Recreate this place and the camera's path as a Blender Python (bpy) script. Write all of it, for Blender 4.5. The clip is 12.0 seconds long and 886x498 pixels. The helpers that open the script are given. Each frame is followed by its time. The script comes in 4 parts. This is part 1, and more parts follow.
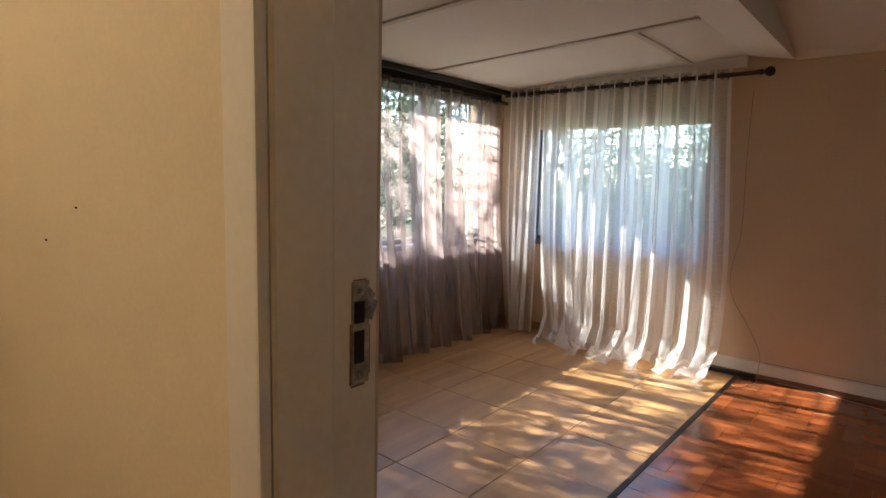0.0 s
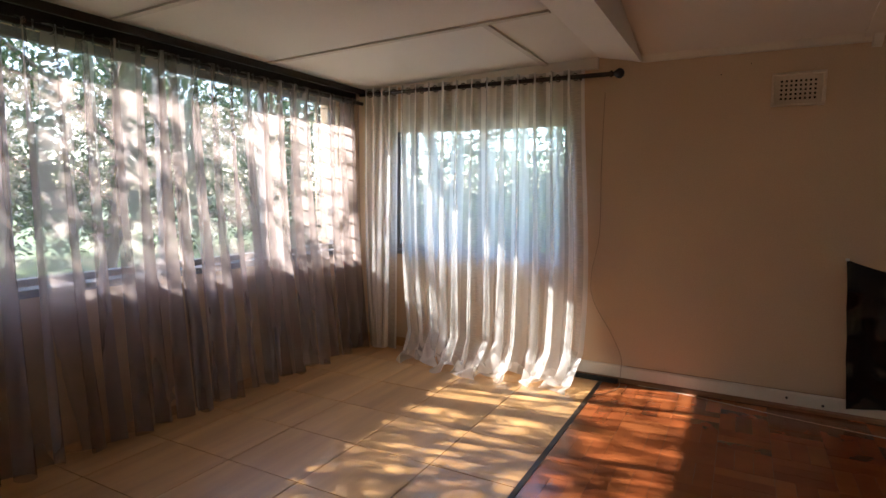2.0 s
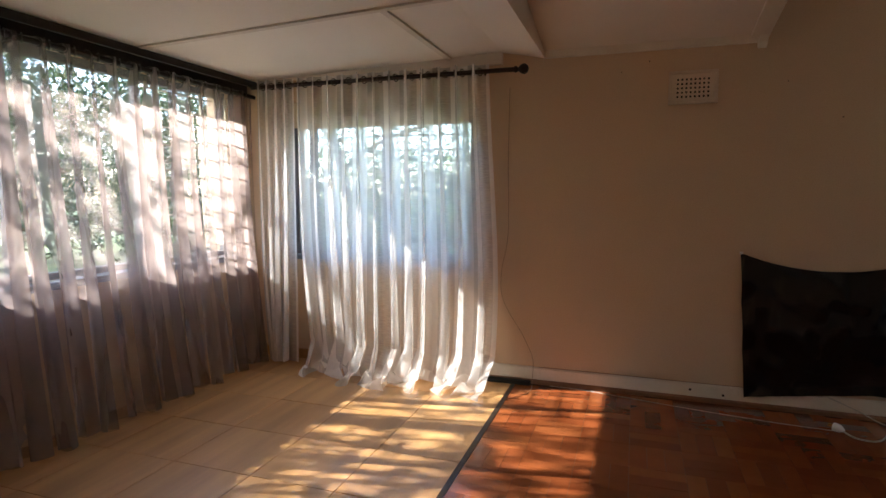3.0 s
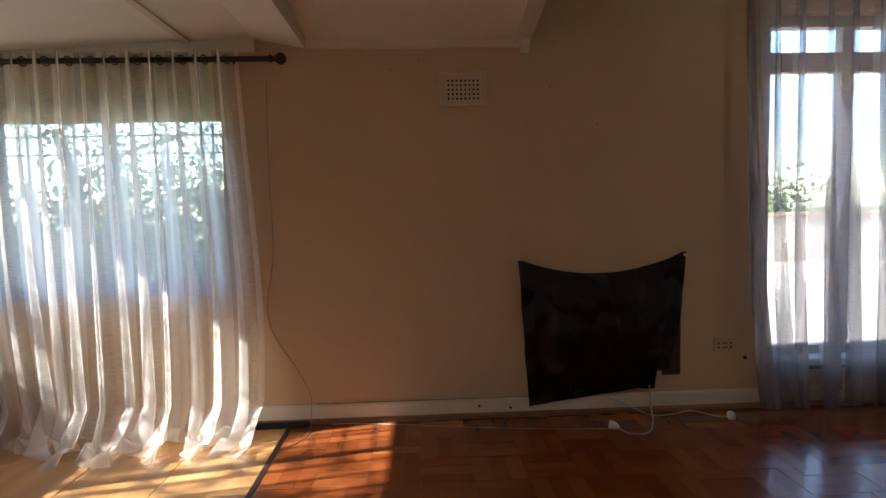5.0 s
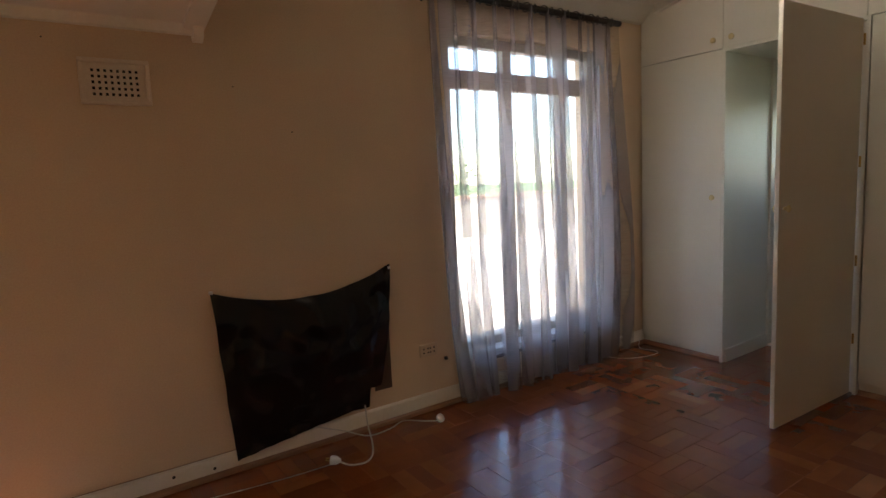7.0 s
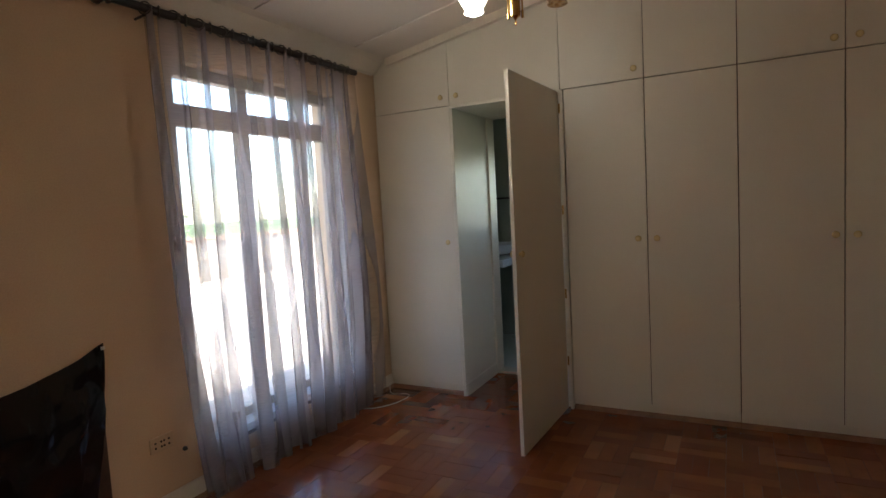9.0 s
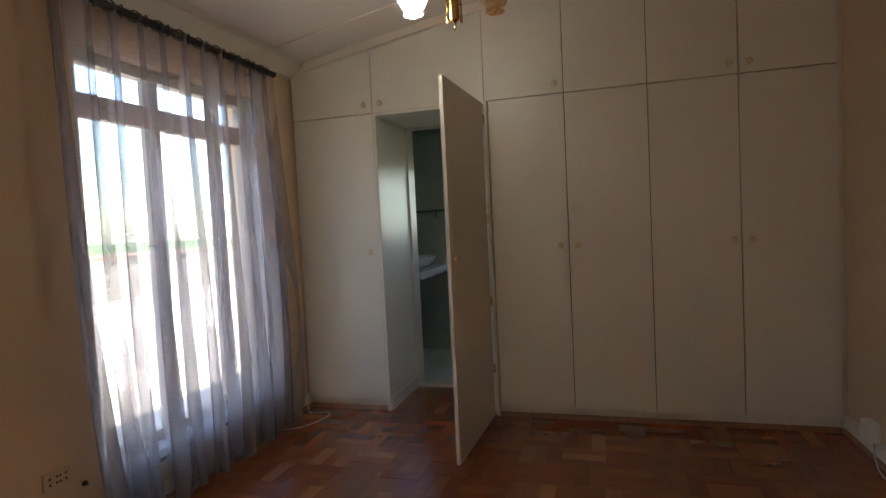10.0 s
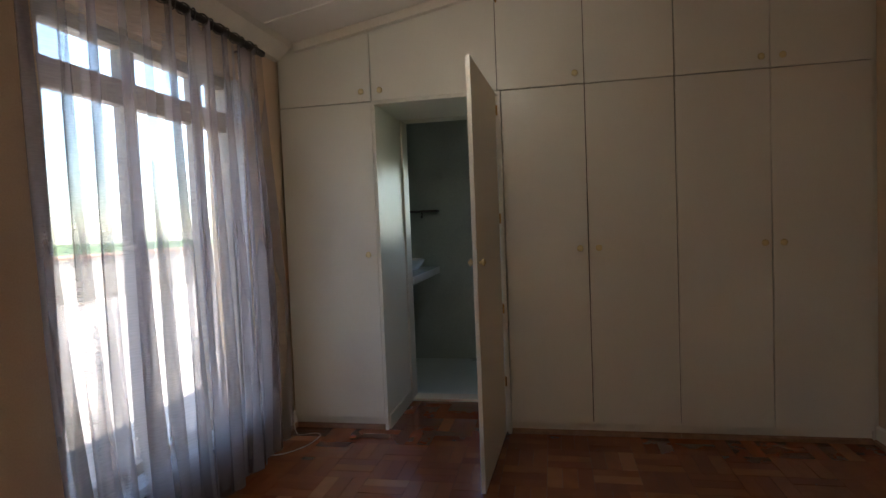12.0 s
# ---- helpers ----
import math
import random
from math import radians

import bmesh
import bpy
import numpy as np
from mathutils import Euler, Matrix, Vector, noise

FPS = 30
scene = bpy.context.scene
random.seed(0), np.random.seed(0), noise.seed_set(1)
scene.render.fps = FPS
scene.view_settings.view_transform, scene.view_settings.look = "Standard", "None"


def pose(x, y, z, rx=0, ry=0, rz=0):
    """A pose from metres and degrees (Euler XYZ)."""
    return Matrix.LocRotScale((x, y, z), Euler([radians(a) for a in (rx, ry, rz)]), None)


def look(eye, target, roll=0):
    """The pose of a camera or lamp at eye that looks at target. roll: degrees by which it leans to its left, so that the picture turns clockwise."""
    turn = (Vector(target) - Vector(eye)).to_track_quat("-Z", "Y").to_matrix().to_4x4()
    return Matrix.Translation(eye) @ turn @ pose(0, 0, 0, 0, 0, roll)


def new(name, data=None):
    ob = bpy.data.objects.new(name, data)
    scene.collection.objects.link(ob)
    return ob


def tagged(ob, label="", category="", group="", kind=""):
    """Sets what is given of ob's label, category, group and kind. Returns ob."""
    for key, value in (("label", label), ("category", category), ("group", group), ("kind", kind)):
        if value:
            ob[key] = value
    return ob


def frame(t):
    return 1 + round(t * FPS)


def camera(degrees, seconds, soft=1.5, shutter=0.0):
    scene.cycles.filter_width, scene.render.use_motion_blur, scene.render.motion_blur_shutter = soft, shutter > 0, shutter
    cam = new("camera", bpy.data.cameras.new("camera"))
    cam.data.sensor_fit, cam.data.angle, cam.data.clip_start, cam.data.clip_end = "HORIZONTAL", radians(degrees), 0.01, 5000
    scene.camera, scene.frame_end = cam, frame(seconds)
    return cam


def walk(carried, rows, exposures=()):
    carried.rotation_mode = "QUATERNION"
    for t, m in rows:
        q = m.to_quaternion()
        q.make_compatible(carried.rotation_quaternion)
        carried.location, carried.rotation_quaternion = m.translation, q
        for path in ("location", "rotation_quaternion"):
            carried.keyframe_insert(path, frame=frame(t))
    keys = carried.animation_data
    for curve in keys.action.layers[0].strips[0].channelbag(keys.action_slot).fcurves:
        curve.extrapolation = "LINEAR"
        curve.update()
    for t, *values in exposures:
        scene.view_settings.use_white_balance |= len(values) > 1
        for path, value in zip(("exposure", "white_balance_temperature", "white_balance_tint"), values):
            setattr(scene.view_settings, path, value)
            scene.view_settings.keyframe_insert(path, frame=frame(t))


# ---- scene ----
cam = camera(76.4, 12.0)
PATH = [
    (0, (-0.018, -0.314, 1.224), (-1.301, 1.201, 0.986), 1.4),
    (0.5, (0.009, -0.214, 1.214), (-1.235, 1.336, 0.99), 1.1),
    (1, (0.015, -0.138, 1.202), (-1.158, 1.468, 0.988), 0.9),
    (1.5, (-0.035, -0.038, 1.21), (-1.1, 1.641, 1.0), 0.8),
    (2, (-0.096, 0.062, 1.21), (-1.028, 1.82, 1.008), 0.7),
    (2.5, (-0.135, 0.143, 1.199), (-0.929, 1.968, 1.003), 0.4),
    (4.5, (-0.164, 0.618, 1.18), (-0.269, 2.608, 1.021), -0.8),
    (5, (-0.125, 0.697, 1.148), (-0.039, 2.691, 1.012), -1.3),
    (5.5, (-0.118, 0.807, 1.175), (0.203, 2.775, 1.031), -1.8),
    (6, (-0.154, 0.907, 1.205), (0.464, 2.802, 1.037), -2.3),
    (6.5, (-0.159, 0.983, 1.27), (0.739, 2.757, 1.06), -2.5),
    (7, (-0.121, 1.048, 1.327), (0.995, 2.69, 1.09), -2.7),
    (9, (-0.081, 1.344, 1.403), (1.69, 2.26, 1.248), -3.1),
    (9.5, (-0.104, 1.44, 1.367), (1.763, 2.15, 1.259), -2.9),
    (10, (-0.12, 1.572, 1.319), (1.797, 2.134, 1.225), -2.8),
    (10.5, (-0.094, 1.665, 1.315), (1.843, 2.15, 1.222), -2.7),
    (11, (-0.021, 1.794, 1.292), (1.928, 2.238, 1.211), -2.6),
    (11.5, (0.054, 1.903, 1.291), (2.009, 2.317, 1.212), -2.4),
    (12, (0.115, 2.02, 1.308), (2.076, 2.402, 1.221), -2.3),
]
EXPOSURES = [(0.0, 2.92, 5980, 10), (2.5, 2.9, 5980, 10), (4.5, 3.05, 6150, 10), (5.5, 2.6, 6280, 10), (6.5, 2.96, 6550, 10), (7.0, 3.16, 6550, 10), (9.0, 3.22, 6350, 10), (10.0, 3.18, 6300, 10), (12.0, 2.88, 6230, 10)]
walk(cam, [(t, look(eye, target, roll)) for t, eye, target, roll in PATH], EXPOSURES)

# ---- daylight: late afternoon sun from the west, clear sky ----
SUN_EL, SUN_HEADING = radians(33.8), radians(11)
sun_way = Vector((math.cos(SUN_EL) * math.cos(SUN_HEADING), math.cos(SUN_EL) * math.sin(SUN_HEADING), -math.sin(SUN_EL)))
sky = bpy.data.worlds.new("sky")
sky.use_nodes = True
scene.world = sky
sky_tex = sky.node_tree.nodes.new("ShaderNodeTexSky")
sky_tex.sky_type, sky_tex.sun_disc = "NISHITA", False
sky_tex.sun_elevation, sky_tex.sun_rotation = SUN_EL, radians(259)
sky_bg = sky.node_tree.nodes["Background"]
sky.node_tree.links.new(sky_tex.outputs[0], sky_bg.inputs[0])
sky_bg.inputs[1].default_value = 0.15
sun_lamp = bpy.data.lights.new("sun", "SUN")
sun_lamp.energy, sun_lamp.angle, sun_lamp.color = 5.0, radians(0.55), (1.0, 0.94, 0.84)
new("sun", sun_lamp).matrix_world = look(-20 * sun_way, (0, 0, 0))


# ---- materials ----
def nodes_of(name):
    m = bpy.data.materials.new(name)
    m.use_nodes = True
    return m, m.node_tree.nodes, m.node_tree.links, m.node_tree.nodes["Principled BSDF"]


def ramp_of(nodes, stops):
    r = nodes.new("ShaderNodeValToRGB")
    while len(r.color_ramp.elements) < len(stops):
        r.color_ramp.elements.new(0.5)
    for e, (p, c) in zip(r.color_ramp.elements, stops):
        e.position, e.color = p, (*c, 1)
    return r


def mixed(c, k):
    return tuple(min(1.0, v * k) for v in c)


def surface(name, base, rough=0.6, spread=0.12, coarse=1.6, fine=60, bump=0.15, metal=0.0, stretch=(1, 1, 1), spec=0.5, coat=0.0):
    """Paint, wood, metal and the like: two scales of colour change, uneven gloss and fine relief."""
    m, n, l, p = nodes_of(name)
    tc = n.new("ShaderNodeTexCoord")
    mp = n.new("ShaderNodeMapping")
    mp.inputs["Scale"].default_value = stretch
    l.new(tc.outputs["Object"], mp.inputs[0])
    a, b = n.new("ShaderNodeTexNoise"), n.new("ShaderNodeTexNoise")
    for node, sc, d in ((a, coarse, 5), (b, fine, 4)):
        node.inputs["Scale"].default_value, node.inputs["Detail"].default_value = sc, d
        l.new(mp.outputs[0], node.inputs["Vector"])
    r = ramp_of(n, [(0.3, mixed(base, 1 - spread)), (0.7, mixed(base, 1 + spread))])
    l.new(a.outputs[0], r.inputs[0])
    mx = n.new("ShaderNodeMix")
    mx.data_type, mx.blend_type = "RGBA", "OVERLAY"
    mx.inputs["Factor"].default_value = min(0.9, spread * 2)
    l.new(r.outputs[0], mx.inputs["A"])
    l.new(b.outputs[0], mx.inputs["B"])
    l.new(mx.outputs["Result"], p.inputs["Base Color"])
    rr = n.new("ShaderNodeMapRange")
    rr.inputs["To Min"].default_value, rr.inputs["To Max"].default_value = max(0.03, rough - 0.1), min(1, rough + 0.1)
    l.new(a.outputs[0], rr.inputs["Value"])
    l.new(rr.outputs[0], p.inputs["Roughness"])
    p.inputs["Metallic"].default_value = metal
    p.inputs["Specular IOR Level"].default_value = spec
    p.inputs["Coat Weight"].default_value = coat
    p.inputs["Coat Roughness"].default_value = 0.12
    if bump:
        bp = n.new("ShaderNodeBump")
        bp.inputs["Strength"].default_value, bp.inputs["Distance"].default_value = bump, 0.004
        l.new(b.outputs[0], bp.inputs["Height"])
        l.new(bp.outputs[0], p.inputs["Normal"])
    return m


def sheer(name, thread, open_low, open_high, stripe=0.0, crinkle=30, even=False, dense=0.6, soft=0.045, through_light=0.58, glow=1.05, across=9.0):
    """See-through cloth: threads that scatter and let light on, and the gaps between them; optional stripes, woven if
    even, else painted-in dark folds.
    """
    m, n, l, p = nodes_of(name)
    n.remove(p)
    out = n["Material Output"]
    uv = n.new("ShaderNodeUVMap")
    dif, tra, gap = n.new("ShaderNodeBsdfDiffuse"), n.new("ShaderNodeBsdfTranslucent"), n.new("ShaderNodeBsdfTransparent")
    dif.inputs[0].default_value = (*thread, 1)
    tra.inputs[0].default_value = (*mixed(thread, glow), 1)
    cloth = n.new("ShaderNodeMixShader")
    cloth.inputs[0].default_value = through_light
    l.new(dif.outputs[0], cloth.inputs[1])
    l.new(tra.outputs[0], cloth.inputs[2])
    mp = n.new("ShaderNodeMapping")
    mp.inputs["Scale"].default_value = (1.0, across, 1.0)
    l.new(uv.outputs[0], mp.inputs[0])
    no = n.new("ShaderNodeTexNoise")
    no.inputs["Scale"].default_value, no.inputs["Detail"].default_value = crinkle, 4
    l.new(mp.outputs[0], no.inputs["Vector"])
    amount = n.new("ShaderNodeMapRange")
    amount.inputs["From Min"].default_value, amount.inputs["From Max"].default_value = 0.3, 0.7
    amount.inputs["To Min"].default_value, amount.inputs["To Max"].default_value = open_low, open_high
    l.new(no.outputs[0], amount.inputs["Value"])
    last = amount.outputs[0]
    if stripe:
        if even:
            wv = n.new("ShaderNodeTexWave")
            wv.wave_type, wv.bands_direction, wv.wave_profile = "BANDS", "X", "SIN"
            wv.inputs["Scale"].default_value, wv.inputs["Distortion"].default_value = stripe, 0.0
            l.new(uv.outputs[0], wv.inputs["Vector"])
            edge = (0.46, 0.54)
        else:
            # Irregular denser bands stand in for the darker overlaps of folds.
            sq = n.new("ShaderNodeMapping")
            sq.inputs["Scale"].default_value = (1.0, 0.06, 1.0)
            l.new(uv.outputs[0], sq.inputs[0])
            wv = n.new("ShaderNodeTexNoise")
            wv.inputs["Scale"].default_value, wv.inputs["Detail"].default_value = stripe, 1.0
            l.new(sq.outputs[0], wv.inputs["Vector"])
            edge = (0.485 - soft, 0.485 + soft)
        st = ramp_of(n, [(edge[0], (dense, dense, dense)), (edge[1], (1, 1, 1))])
        l.new(wv.outputs[0], st.inputs[0])
        mu = n.new("ShaderNodeMath")
        mu.operation = "MULTIPLY"
        l.new(last, mu.inputs[0])
        l.new(st.outputs[0], mu.inputs[1])
        last = mu.outputs[0]
    mix = n.new("ShaderNodeMixShader")
    l.new(last, mix.inputs[0])
    l.new(cloth.outputs[0], mix.inputs[1])
    l.new(gap.outputs[0], mix.inputs[2])
    bp = n.new("ShaderNodeBump")
    bp.inputs["Strength"].default_value, bp.inputs["Distance"].default_value = 0.5, 0.004
    l.new(no.outputs[0], bp.inputs["Height"])
    l.new(bp.outputs[0], dif.inputs["Normal"])
    l.new(mix.outputs[0], out.inputs[0])
    return m


def clear_glass(name, tint=(1, 1, 1)):
    m, n, l, p = nodes_of(name)
    n.remove(p)
    lw, gl, tr, mx = n.new("ShaderNodeLayerWeight"), n.new("ShaderNodeBsdfGlossy"), n.new("ShaderNodeBsdfTransparent"), n.new("ShaderNodeMixShader")
    gl.inputs["Roughness"].default_value = 0.02
    fr, ad = n.new("ShaderNodeMath"), n.new("ShaderNodeMath")
    fr.operation, ad.operation = "POWER", "MULTIPLY_ADD"
    fr.inputs[1].default_value, ad.inputs[1].default_value, ad.inputs[2].default_value = 5.0, 0.9, 0.04
    l.new(lw.outputs["Facing"], fr.inputs[0])
    l.new(fr.outputs[0], ad.inputs[0])
    tr.inputs[0].default_value = (*tint, 1)
    l.new(ad.outputs[0], mx.inputs[0])
    l.new(tr.outputs[0], mx.inputs[1])
    l.new(gl.outputs[0], mx.inputs[2])
    l.new(mx.outputs[0], n["Material Output"].inputs[0])
    return m


def etched_glass(name, tint, cloud):
    """Lamp glass: clear with an etched bloom that scatters the bulb's light."""
    m = clear_glass(name, tint)
    n, l = m.node_tree.nodes, m.node_tree.links
    out = n["Material Output"]
    clear = out.inputs[0].links[0].from_socket
    dif, mix = n.new("ShaderNodeBsdfTranslucent"), n.new("ShaderNodeMixShader")
    dif.inputs[0].default_value = (*tint, 1)
    vor, tc = n.new("ShaderNodeTexVoronoi"), n.new("ShaderNodeTexCoord")
    vor.inputs["Scale"].default_value = 45
    l.new(tc.outputs["Object"], vor.inputs["Vector"])
    r = n.new("ShaderNodeMapRange")
    r.inputs["From Max"].default_value = 0.7
    r.inputs["To Min"].default_value, r.inputs["To Max"].default_value = cloud * 0.4, cloud
    l.new(vor.outputs["Distance"], r.inputs["Value"])
    l.new(r.outputs[0], mix.inputs[0])
    l.new(clear, mix.inputs[1])
    l.new(dif.outputs[0], mix.inputs[2])
    l.new(mix.outputs[0], out.inputs[0])
    return m


def per_piece(name, stops, by_object, rough, grain, bump=0.1, coat=0.0, coarse=6, vein=0.4, detail=5, rvar=0.05):
    """Floor pieces: each has a tone of its own, with grain or veins along it."""
    m, n, l, p = nodes_of(name)
    if by_object:
        rnd = n.new("ShaderNodeObjectInfo").outputs["Random"]
    else:
        rnd = n.new("ShaderNodeNewGeometry").outputs["Random Per Island"]
    r = ramp_of(n, stops)
    l.new(rnd, r.inputs[0])
    geo = n.new("ShaderNodeNewGeometry")
    mp = n.new("ShaderNodeMapping")
    mp.inputs["Scale"].default_value = grain
    l.new(geo.outputs["Position"], mp.inputs[0])
    a, b = n.new("ShaderNodeTexNoise"), n.new("ShaderNodeTexNoise")
    for node, sc in ((a, coarse), (b, coarse * 9)):
        node.noise_dimensions = "4D"
        node.inputs["Scale"].default_value, node.inputs["Detail"].default_value = sc, detail
        l.new(mp.outputs[0], node.inputs["Vector"])
        k = n.new("ShaderNodeMath")
        k.operation = "MULTIPLY"
        k.inputs[1].default_value = 37.0
        l.new(rnd, k.inputs[0])
        l.new(k.outputs[0], node.inputs["W"])
    mx = n.new("ShaderNodeMix")
    mx.data_type, mx.blend_type = "RGBA", "OVERLAY"
    mx.inputs["Factor"].default_value = vein
    l.new(r.outputs[0], mx.inputs["A"])
    l.new(a.outputs[0], mx.inputs["B"])
    l.new(mx.outputs["Result"], p.inputs["Base Color"])
    rr = n.new("ShaderNodeMapRange")
    rr.inputs["To Min"].default_value, rr.inputs["To Max"].default_value = rough - rvar, rough + rvar * 1.5
    l.new(b.outputs[0], rr.inputs["Value"])
    l.new(rr.outputs[0], p.inputs["Roughness"])
    p.inputs["Coat Weight"].default_value, p.inputs["Coat Roughness"].default_value = coat, 0.1
    bp = n.new("ShaderNodeBump")
    bp.inputs["Strength"].default_value, bp.inputs["Distance"].default_value = bump, 0.003
    l.new(b.outputs[0], bp.inputs["Height"])
    l.new(bp.outputs[0], p.inputs["Normal"])
    return m


def glowing(name, colour, strength):
    m, n, l, p = nodes_of(name)
    p.inputs["Base Color"].default_value = (*colour, 1)
    p.inputs["Emission Color"].default_value, p.inputs["Emission Strength"].default_value = (*colour, 1), strength
    return m


M_WALL = surface("tan_wall_paint", (0.60, 0.44, 0.29), 0.75, 0.07, 0.9, 140, 0.12, spec=0.3)
M_HALL = surface("hall_wall_paint", (0.70, 0.57, 0.37), 0.7, 0.06, 0.8, 140, 0.12, spec=0.3)
M_OUTSIDE = surface("outside_plaster", (0.50, 0.45, 0.38), 0.85, 0.1, 1.0, 80, 0.3)
M_CEIL = surface("ceiling_board_paint", (0.72, 0.65, 0.56), 0.7, 0.05, 1.0, 90, 0.06, spec=0.3)
M_TRIM = surface("white_trim_gloss", (0.70, 0.63, 0.52), 0.35, 0.06, 3.0, 70, 0.08)
M_JAMB = surface("cream_door_gloss", (0.75, 0.65, 0.50), 0.35, 0.09, 3.0, 60, 0.15)
M_CLOSET = surface("cream_cupboard_paint", (0.70, 0.655, 0.55), 0.38, 0.04, 1.2, 120, 0.06)
M_KNOB = surface("ivory_knob", (0.70, 0.57, 0.30), 0.25, 0.05, 8, 60, 0.0)
M_BROWN = surface("brown_quadrant_wood", (0.22, 0.11, 0.05), 0.4, 0.2, 5, 60, 0.1, stretch=(0.3, 3, 3))
M_ROD = surface("dark_wood_rod", (0.022, 0.014, 0.010), 0.45, 0.3, 6, 60, 0.1, spec=0.3)
M_STEEL = surface("painted_steel_frame", (0.16, 0.17, 0.19), 0.45, 0.15, 5, 80, 0.1)
M_WFRAME = surface("window_frame_paint", (0.30, 0.24, 0.19), 0.5, 0.15, 5, 80, 0.1)
# Pale sill colour, also used for daylight painted on the tall window's reveal.
M_SILL = surface("sill_and_lit_reveal", (0.62, 0.62, 0.64), 0.4, 0.08, 5, 70, 0.1)
M_COVER = surface("ceiling_strip_paint", (0.58, 0.50, 0.41), 0.6, 0.08, 3, 80, 0.05)
M_GRILLE = surface("cream_burglar_bar", (0.60, 0.55, 0.42), 0.45, 0.12, 9, 80, 0.1)
M_PLATE = surface("painted_over_plate", (0.36, 0.30, 0.22), 0.45, 0.35, 40, 120, 0.3)
M_BRASS = surface("polished_brass", (0.72, 0.48, 0.16), 0.18, 0.15, 12, 90, 0.02, metal=1.0)
M_EYELET = surface("dark_metal_eyelet", (0.10, 0.09, 0.08), 0.35, 0.1, 12, 80, 0.0, metal=1.0)
M_BARE = surface("worn_lock_metal", (0.30, 0.27, 0.22), 0.5, 0.5, 45, 160, 0.3, metal=0.8)
# Black of nails, chips and rubber, also painted in as the shade of holes.
M_HOLE = surface("black_and_hole_shade", (0.012, 0.01, 0.009), 0.9, 0.2, 8, 60, 0.0)
M_PLASTIC = surface("black_plastic_sheet", (0.006, 0.006, 0.007), 0.15, 0.2, 5, 9, 1.0, stretch=(1.8, 1, 0.4))
M_CORD = surface("white_flex", (0.46, 0.42, 0.35), 0.45, 0.08, 10, 80, 0.0)
M_WIRE = surface("brown_thin_wire", (0.26, 0.17, 0.10), 0.5, 0.1, 10, 80, 0.0)
M_PLUG = surface("white_plug_plastic", (0.72, 0.70, 0.66), 0.35, 0.05, 10, 80, 0.0)
M_SOCKET = surface("cream_socket_plastic", (0.56, 0.42, 0.28), 0.4, 0.06, 10, 80, 0.0)
M_GREY = sheer("grey_sheer", (0.30, 0.245, 0.225), 0.54, 0.68, 9, 12, False, 0.76, 0.03, 0.68, 1.7, 0.5)
M_GREY2 = sheer("grey_crinkled_sheer", (0.33, 0.29, 0.29), 0.50, 0.76, 13, 26, False, 0.52, 0.03, 0.62, 1.3)
M_WHITE = sheer("white_striped_sheer", (0.94, 0.92, 0.89), 0.45, 0.62, 2.6, 26, True, 0.42, 0.045, 0.64)
M_GLASS = clear_glass("window_glass")
# Two tones of shade glass: amber when unlit, paler where the bulb burns.
M_SHADE = etched_glass("amber_shade_unlit", (0.88, 0.74, 0.56), 0.35)
M_SHADE_LIT = etched_glass("etched_shade_lit_tone", (0.95, 0.93, 0.88), 0.5)
M_BULB = glowing("lit_bulb", (1.0, 0.95, 0.86), 24.0)
M_FLAP = surface("dark_brown_board", (0.07, 0.035, 0.022), 0.5, 0.25, 5, 60, 0.1)
# Brown chipboard, made darker so that gaps between doors look shaded.
M_CARCASS = surface("chipboard_gap_shade", (0.10, 0.055, 0.028), 0.7, 0.2, 9, 90, 0.1)
M_GROUT = surface("dark_grout", (0.10, 0.075, 0.055), 0.9, 0.2, 9, 90, 0.2)
M_BATHTILE = surface("bathroom_white_tile", (0.62, 0.66, 0.62), 0.3, 0.06, 2.0, 60, 0.05)
M_BATHWALL = surface("bathroom_wall_paint", (0.40, 0.43, 0.37), 0.5, 0.08, 2.0, 70, 0.08)
M_CERAMIC = surface("white_ceramic", (0.78, 0.78, 0.75), 0.12, 0.03, 3, 50, 0.0)
M_CONCRETE = surface("hall_floor_screed", (0.25, 0.15, 0.09), 0.5, 0.2, 3, 40, 0.1)
M_YARD = surface("pale_paving", (0.52, 0.46, 0.40), 0.85, 0.15, 0.7, 20, 0.3)
M_BARK = surface("bark", (0.16, 0.12, 0.085), 0.9, 0.25, 5, 30, 0.6)
M_TERRA = surface("terracotta_band", (0.46, 0.29, 0.21), 0.8, 0.15, 2, 30, 0.3)
M_PANEL_DARK = surface("dark_shelf_wood", (0.04, 0.03, 0.025), 0.4, 0.2, 5, 50, 0.1)
WOOD = [(0.0, (0.172, 0.042, 0.012)), (0.4, (0.202, 0.052, 0.015)), (0.8, (0.234, 0.064, 0.018)), (0.975, (0.255, 0.076, 0.022)), (1.0, (0.33, 0.135, 0.048))]
M_STRIP = per_piece("parquet_strip", WOOD, True, 0.20, (1, 1, 1), 0.006, 0.3, 9, 0.24, 3)
M_STRIP_FAR = per_piece("parquet_strip_far", WOOD, False, 0.20, (1, 1, 1), 0.006, 0.3, 9, 0.24, 3)
M_TILE = per_piece("beige_streaked_tile", [(0.0, (0.44, 0.235, 0.085)), (1.0, (0.52, 0.29, 0.115))], True, 0.34, (3.4, 0.30, 1), 0.0, 0.10, 3.2, 0.55, 6, 0.05)
M_LEAF = per_piece("leaf", [(0.0, (0.035, 0.075, 0.02)), (0.6, (0.06, 0.12, 0.03)), (1.0, (0.14, 0.19, 0.06))], False, 0.5, (1, 1, 1), 0.0, 0.0, 6)
